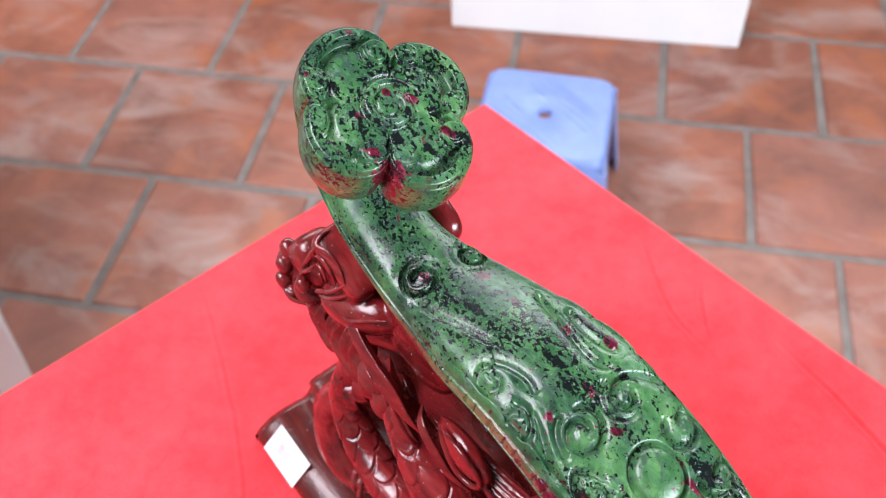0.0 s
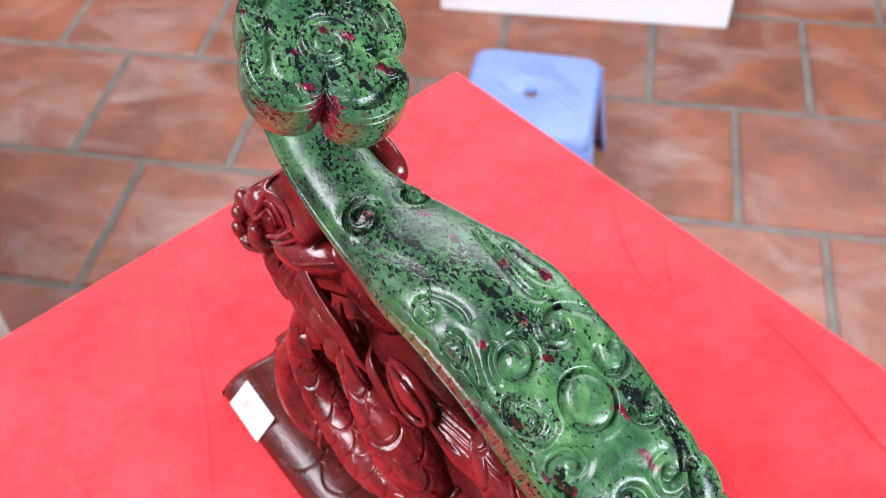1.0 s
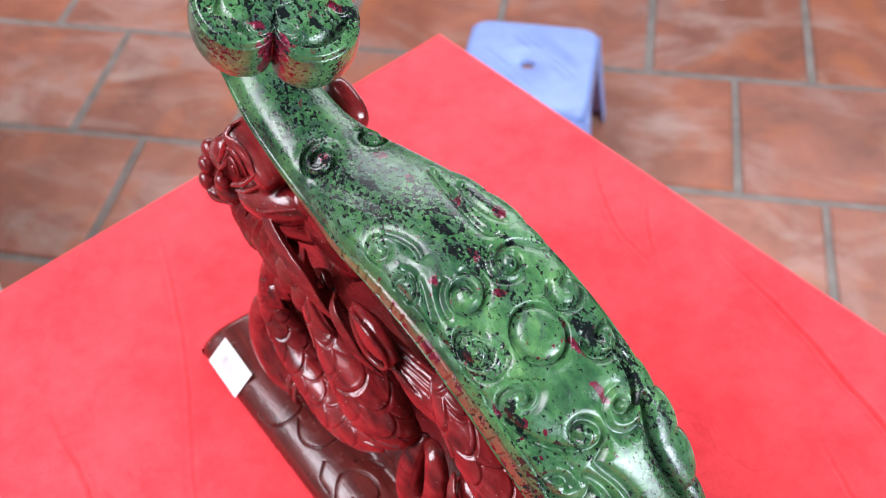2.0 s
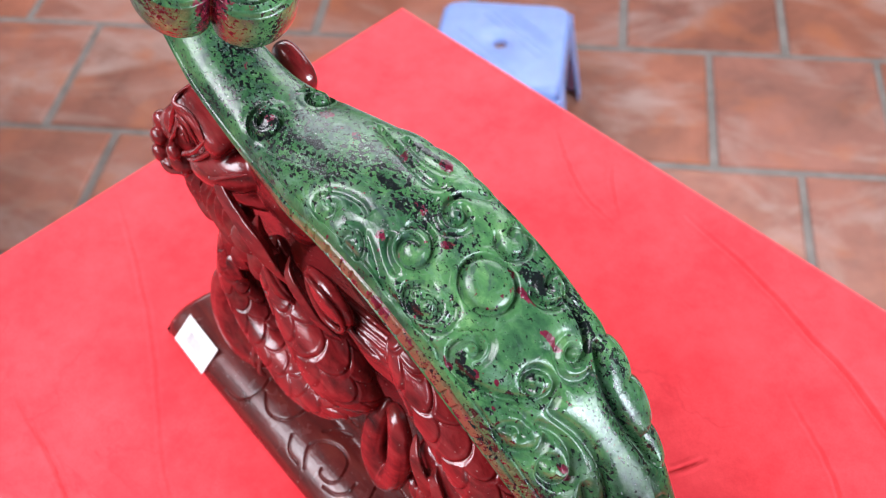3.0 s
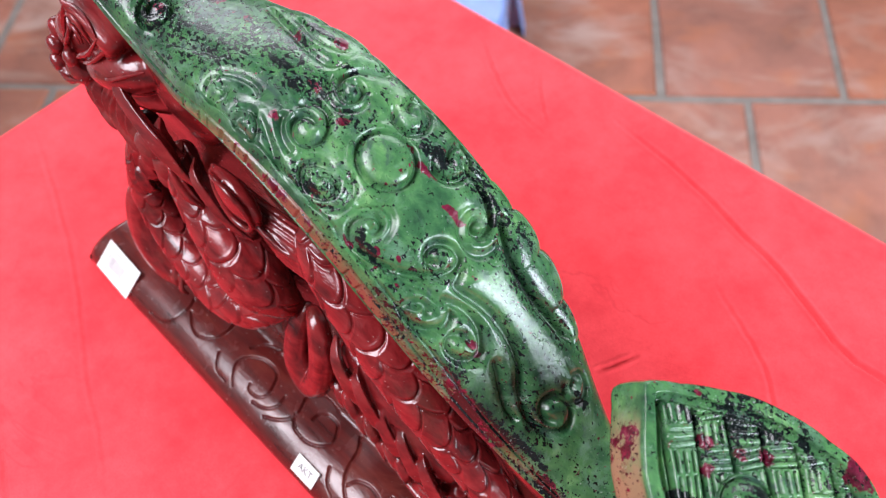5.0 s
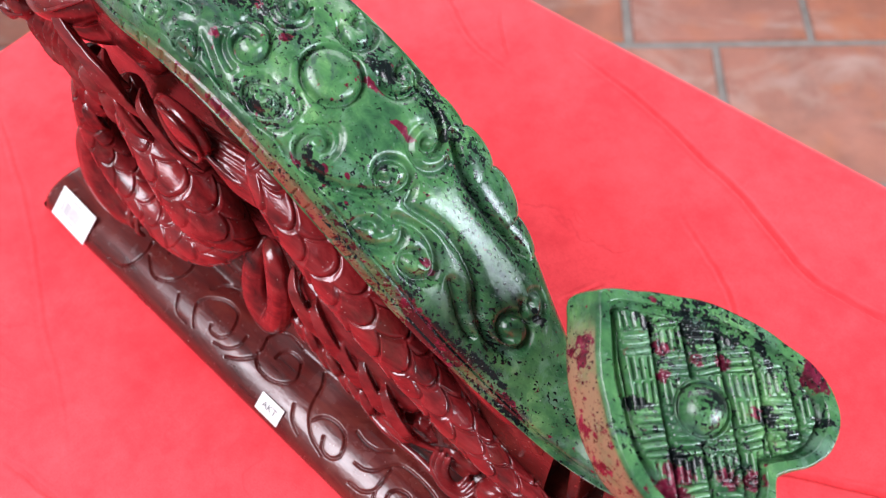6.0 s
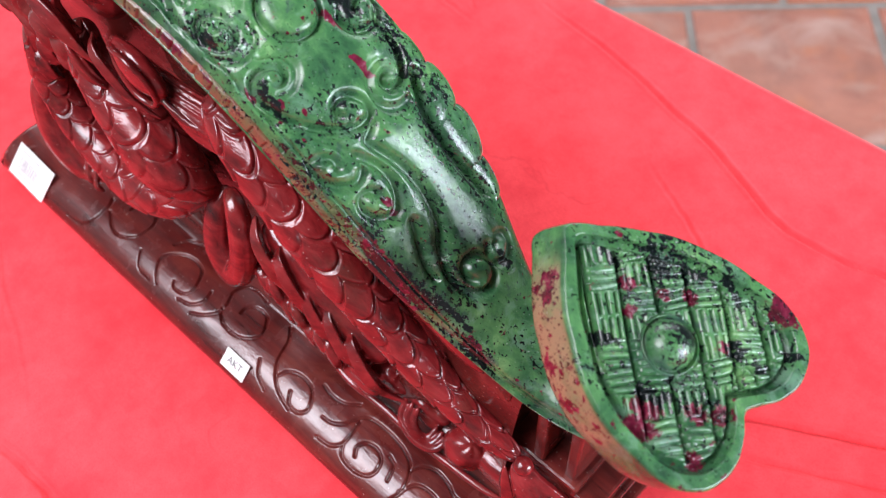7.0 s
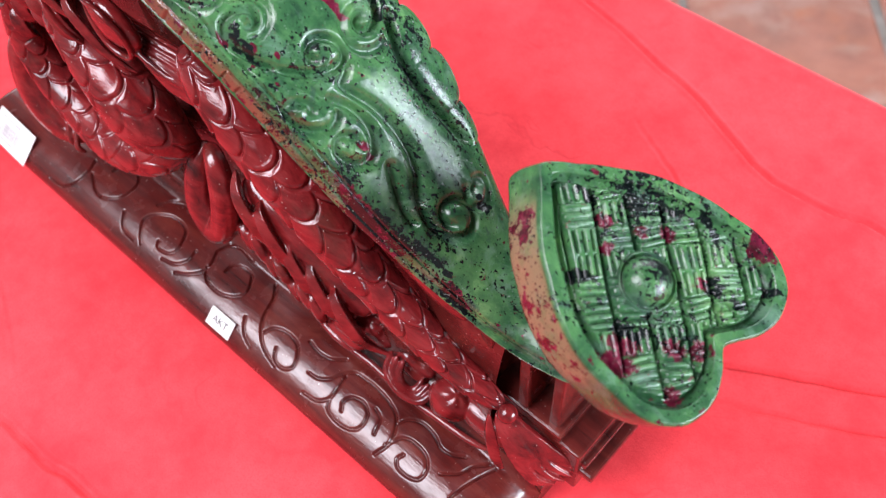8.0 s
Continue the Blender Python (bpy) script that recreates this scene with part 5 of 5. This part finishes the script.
def build_dragon_head(root):
    h = Heap()
    # brow cap, cheek rolls, snout, nose and jaw, softly merged
    lump(h, (-139, -56, 195), (17, 17, 13), (10, 26, 4), boxy(8))
    tube(h, [(-150, -67, 171, 4), (-142, -69, 174, 8), (-130, -68, 177.5, 9.5), (-118, -63, 180, 9.5), (-108, -56, 181, 6)], 120, 60)
    tube(h, [(-136, -66, 163, 5), (-122, -62, 166, 8), (-108, -56, 168, 8), (-96, -50, 170, 5)], 120, 60)
    lump(h, (-96, -54, 178), (24, 10, 20), (0, 12, 0), boxy(3.0))
    lump(h, (-166, -63, 174), (13, 11.5, 12), (0, 40, 0), boxy(3.2))
    lump(h, (-181, -67, 162), (8.5, 9.5, 8), (0, 30, 0), boxy(2.8))
    lump(h, (-163, -71, 161), (8, 8, 6.5), (0, 35, 0), boxy(2.6))
    lump(h, (-173, -67, 156), (9, 8.5, 6), (0, 12, 0), boxy(2.8))
    lump(h, (-158, -69, 152), (9, 7.5, 7), (0, 10, 0))
    ob = h.object("dragon_head", WOOD)
    fuse = ob.modifiers.new("fuse", "REMESH")
    fuse.mode, fuse.voxel_size, fuse.use_smooth_shade = "VOXEL", 0.0008, True
    soft = ob.modifiers.new("soften", "SMOOTH")
    soft.factor, soft.iterations = 0.5, 2
    under(ob, root)


def build_end(root):
    """The stepped plates and posts that hold the tail of the sceptre."""
    for name, boxes in (("plate", [((108, -56, 58), (158, -26, 64))]), ("plate", [((104, -54, 46), (170.5, -24, 51))]), ("plate", [((102, -55, 40), (174.5, -23, 45))]), ("plinth", [((100, -56, 24), (168, -26, 59))]),
                        ("post", [((118, -56, 60), (124, -36, 104))]), ("post", [((136, -55, 60), (141, -36, 106))]), ("post", [((150, -53, 60), (155, -36, 112))]), ("backing", [((112, -16, 60), (166, -11, 104))])):
        bm = bmesh.new()
        for lo, hi in boxes:
            box_bm(bm, [a * MM for a in lo], [a * MM for a in hi], 0.0012)
        part(name, bm, SHADED_WOOD, root)


def build_labels(root):
    def sticker(name, u0, v0, z0, u1, v1, z1, w, lab):
        """A paper sticker whose long side runs from one point to the other on the sloping face."""
        a, b = Vector((u0, v0, z0)) * MM, Vector((u1, v1, z1)) * MM
        x = (b - a).normalized()
        n = Vector((0, -0.66, 0.75))
        n = (n - n.dot(x) * x).normalized()
        y = n.cross(x)
        m = Matrix((x, y, n)).transposed().to_4x4()
        m.translation = (a + b) / 2
        bm = bmesh.new()
        ln = (b - a).length
        box_bm(bm, (-ln / 2, -w * MM / 2, 0), (ln / 2, w * MM / 2, 0.0004), 0, m)
        return part(name, bm, PAPER, root, lab), m, ln

    s, m, ln = sticker("price_label", -194, -97.6, 15.4, -162.2, -98.6, 14.8, 18, "white paper label with grey barcode")
    bm = bmesh.new()
    rng = random.Random(2)
    x = -0.011
    while x < 0.006:
        w = rng.choice((0.0004, 0.0007, 0.001))
        box_bm(bm, (x, -0.004, 0.0004), (x + w, 0.003, 0.00055), 0, m)
        x += w + rng.choice((0.0004, 0.0007))
    for r in (0.0055, -0.0062):
        box_bm(bm, (-0.012, r, 0.0004), (0.004, r + 0.0011, 0.00055), 0, m)
    part("barcode", bm, FADED, s)
    s, m, ln = sticker("code_label", -15.6, -99.2, 14.0, 0.2, -99.2, 14.0, 9.5, "small white paper label with letters")
    cu = bpy.data.curves.new("lettering", "FONT")
    cu.body, cu.size, cu.align_x, cu.align_y, cu.extrude = "AKT", 0.0052, "CENTER", "CENTER", 0.0001
    tmp = new("lettering", cu)
    me = bpy.data.meshes.new_from_object(tmp.evaluated_get(bpy.context.evaluated_depsgraph_get()))
    bpy.data.objects.remove(tmp)
    me.transform(m @ Matrix.Translation((0, 0, 0.0006)))
    me.materials.append(INK)
    ob = new("lettering", me)
    ob.parent = s


def build_stand():
    root = new("display_stand")
    root.matrix_world = STAND.copy()
    tagged(root, "red-brown lacquered wooden stand carved as a dragon on a cloud base", "display stand")
    build_base(root)
    build_support(root)
    build_dragon_body(root)
    build_dragon(root)
    build_dragon_head(root)
    build_end(root)
    build_labels(root)


build_stand()

# ---- floor tiles ----


def build_tiles():
    s, gap, th = TILE_P, 0.016, 0.012
    e, b = (s - gap) / 2, 0.004
    rng = random.Random(7)
    kinds = []
    for _ in range(6):
        j = lambda k=0.0022: rng.uniform(-k, k)
        c = [(-e + j(), -e + j()), (e + j(), -e + j()), (e + j(), e + j()), (-e + j(), e + j())]
        v = [(x, y, -th) for x, y in c] + [(x, y, -b * 0.6) for x, y in c] + [(x * (1 - b / e), y * (1 - b / e), j(0.0008)) for x, y in c]
        f = [(4 * k + i, 4 * k + (i + 1) % 4, 4 * k + 4 + (i + 1) % 4, 4 * k + 4 + i) for k in (0, 1) for i in range(4)] + [(8, 9, 10, 11)]
        me = bpy.data.meshes.new("floor_tile")
        me.from_pydata(v, [], f)
        me.materials.append(TILE)
        kinds.append(me)
    for row in range(-12, 6):
        shift = 0.0 if row % 2 == 0 else 0.53
        for col in range(-10, 10):
            x, y = FX + (col + 0.5 + shift) * s, FY + (row + 0.5) * s
            if not (-2.34 < x < 2.69 and -2.24 < y < 2.54):
                continue
            ob = new("floor_tile", rng.choice(kinds))
            ob.matrix_world = pose(x, y, 0, 0, 0, rng.choice((0, 90, 180, 270)) + rng.uniform(-0.25, 0.25))
            ob.parent = FLOOR


build_tiles()
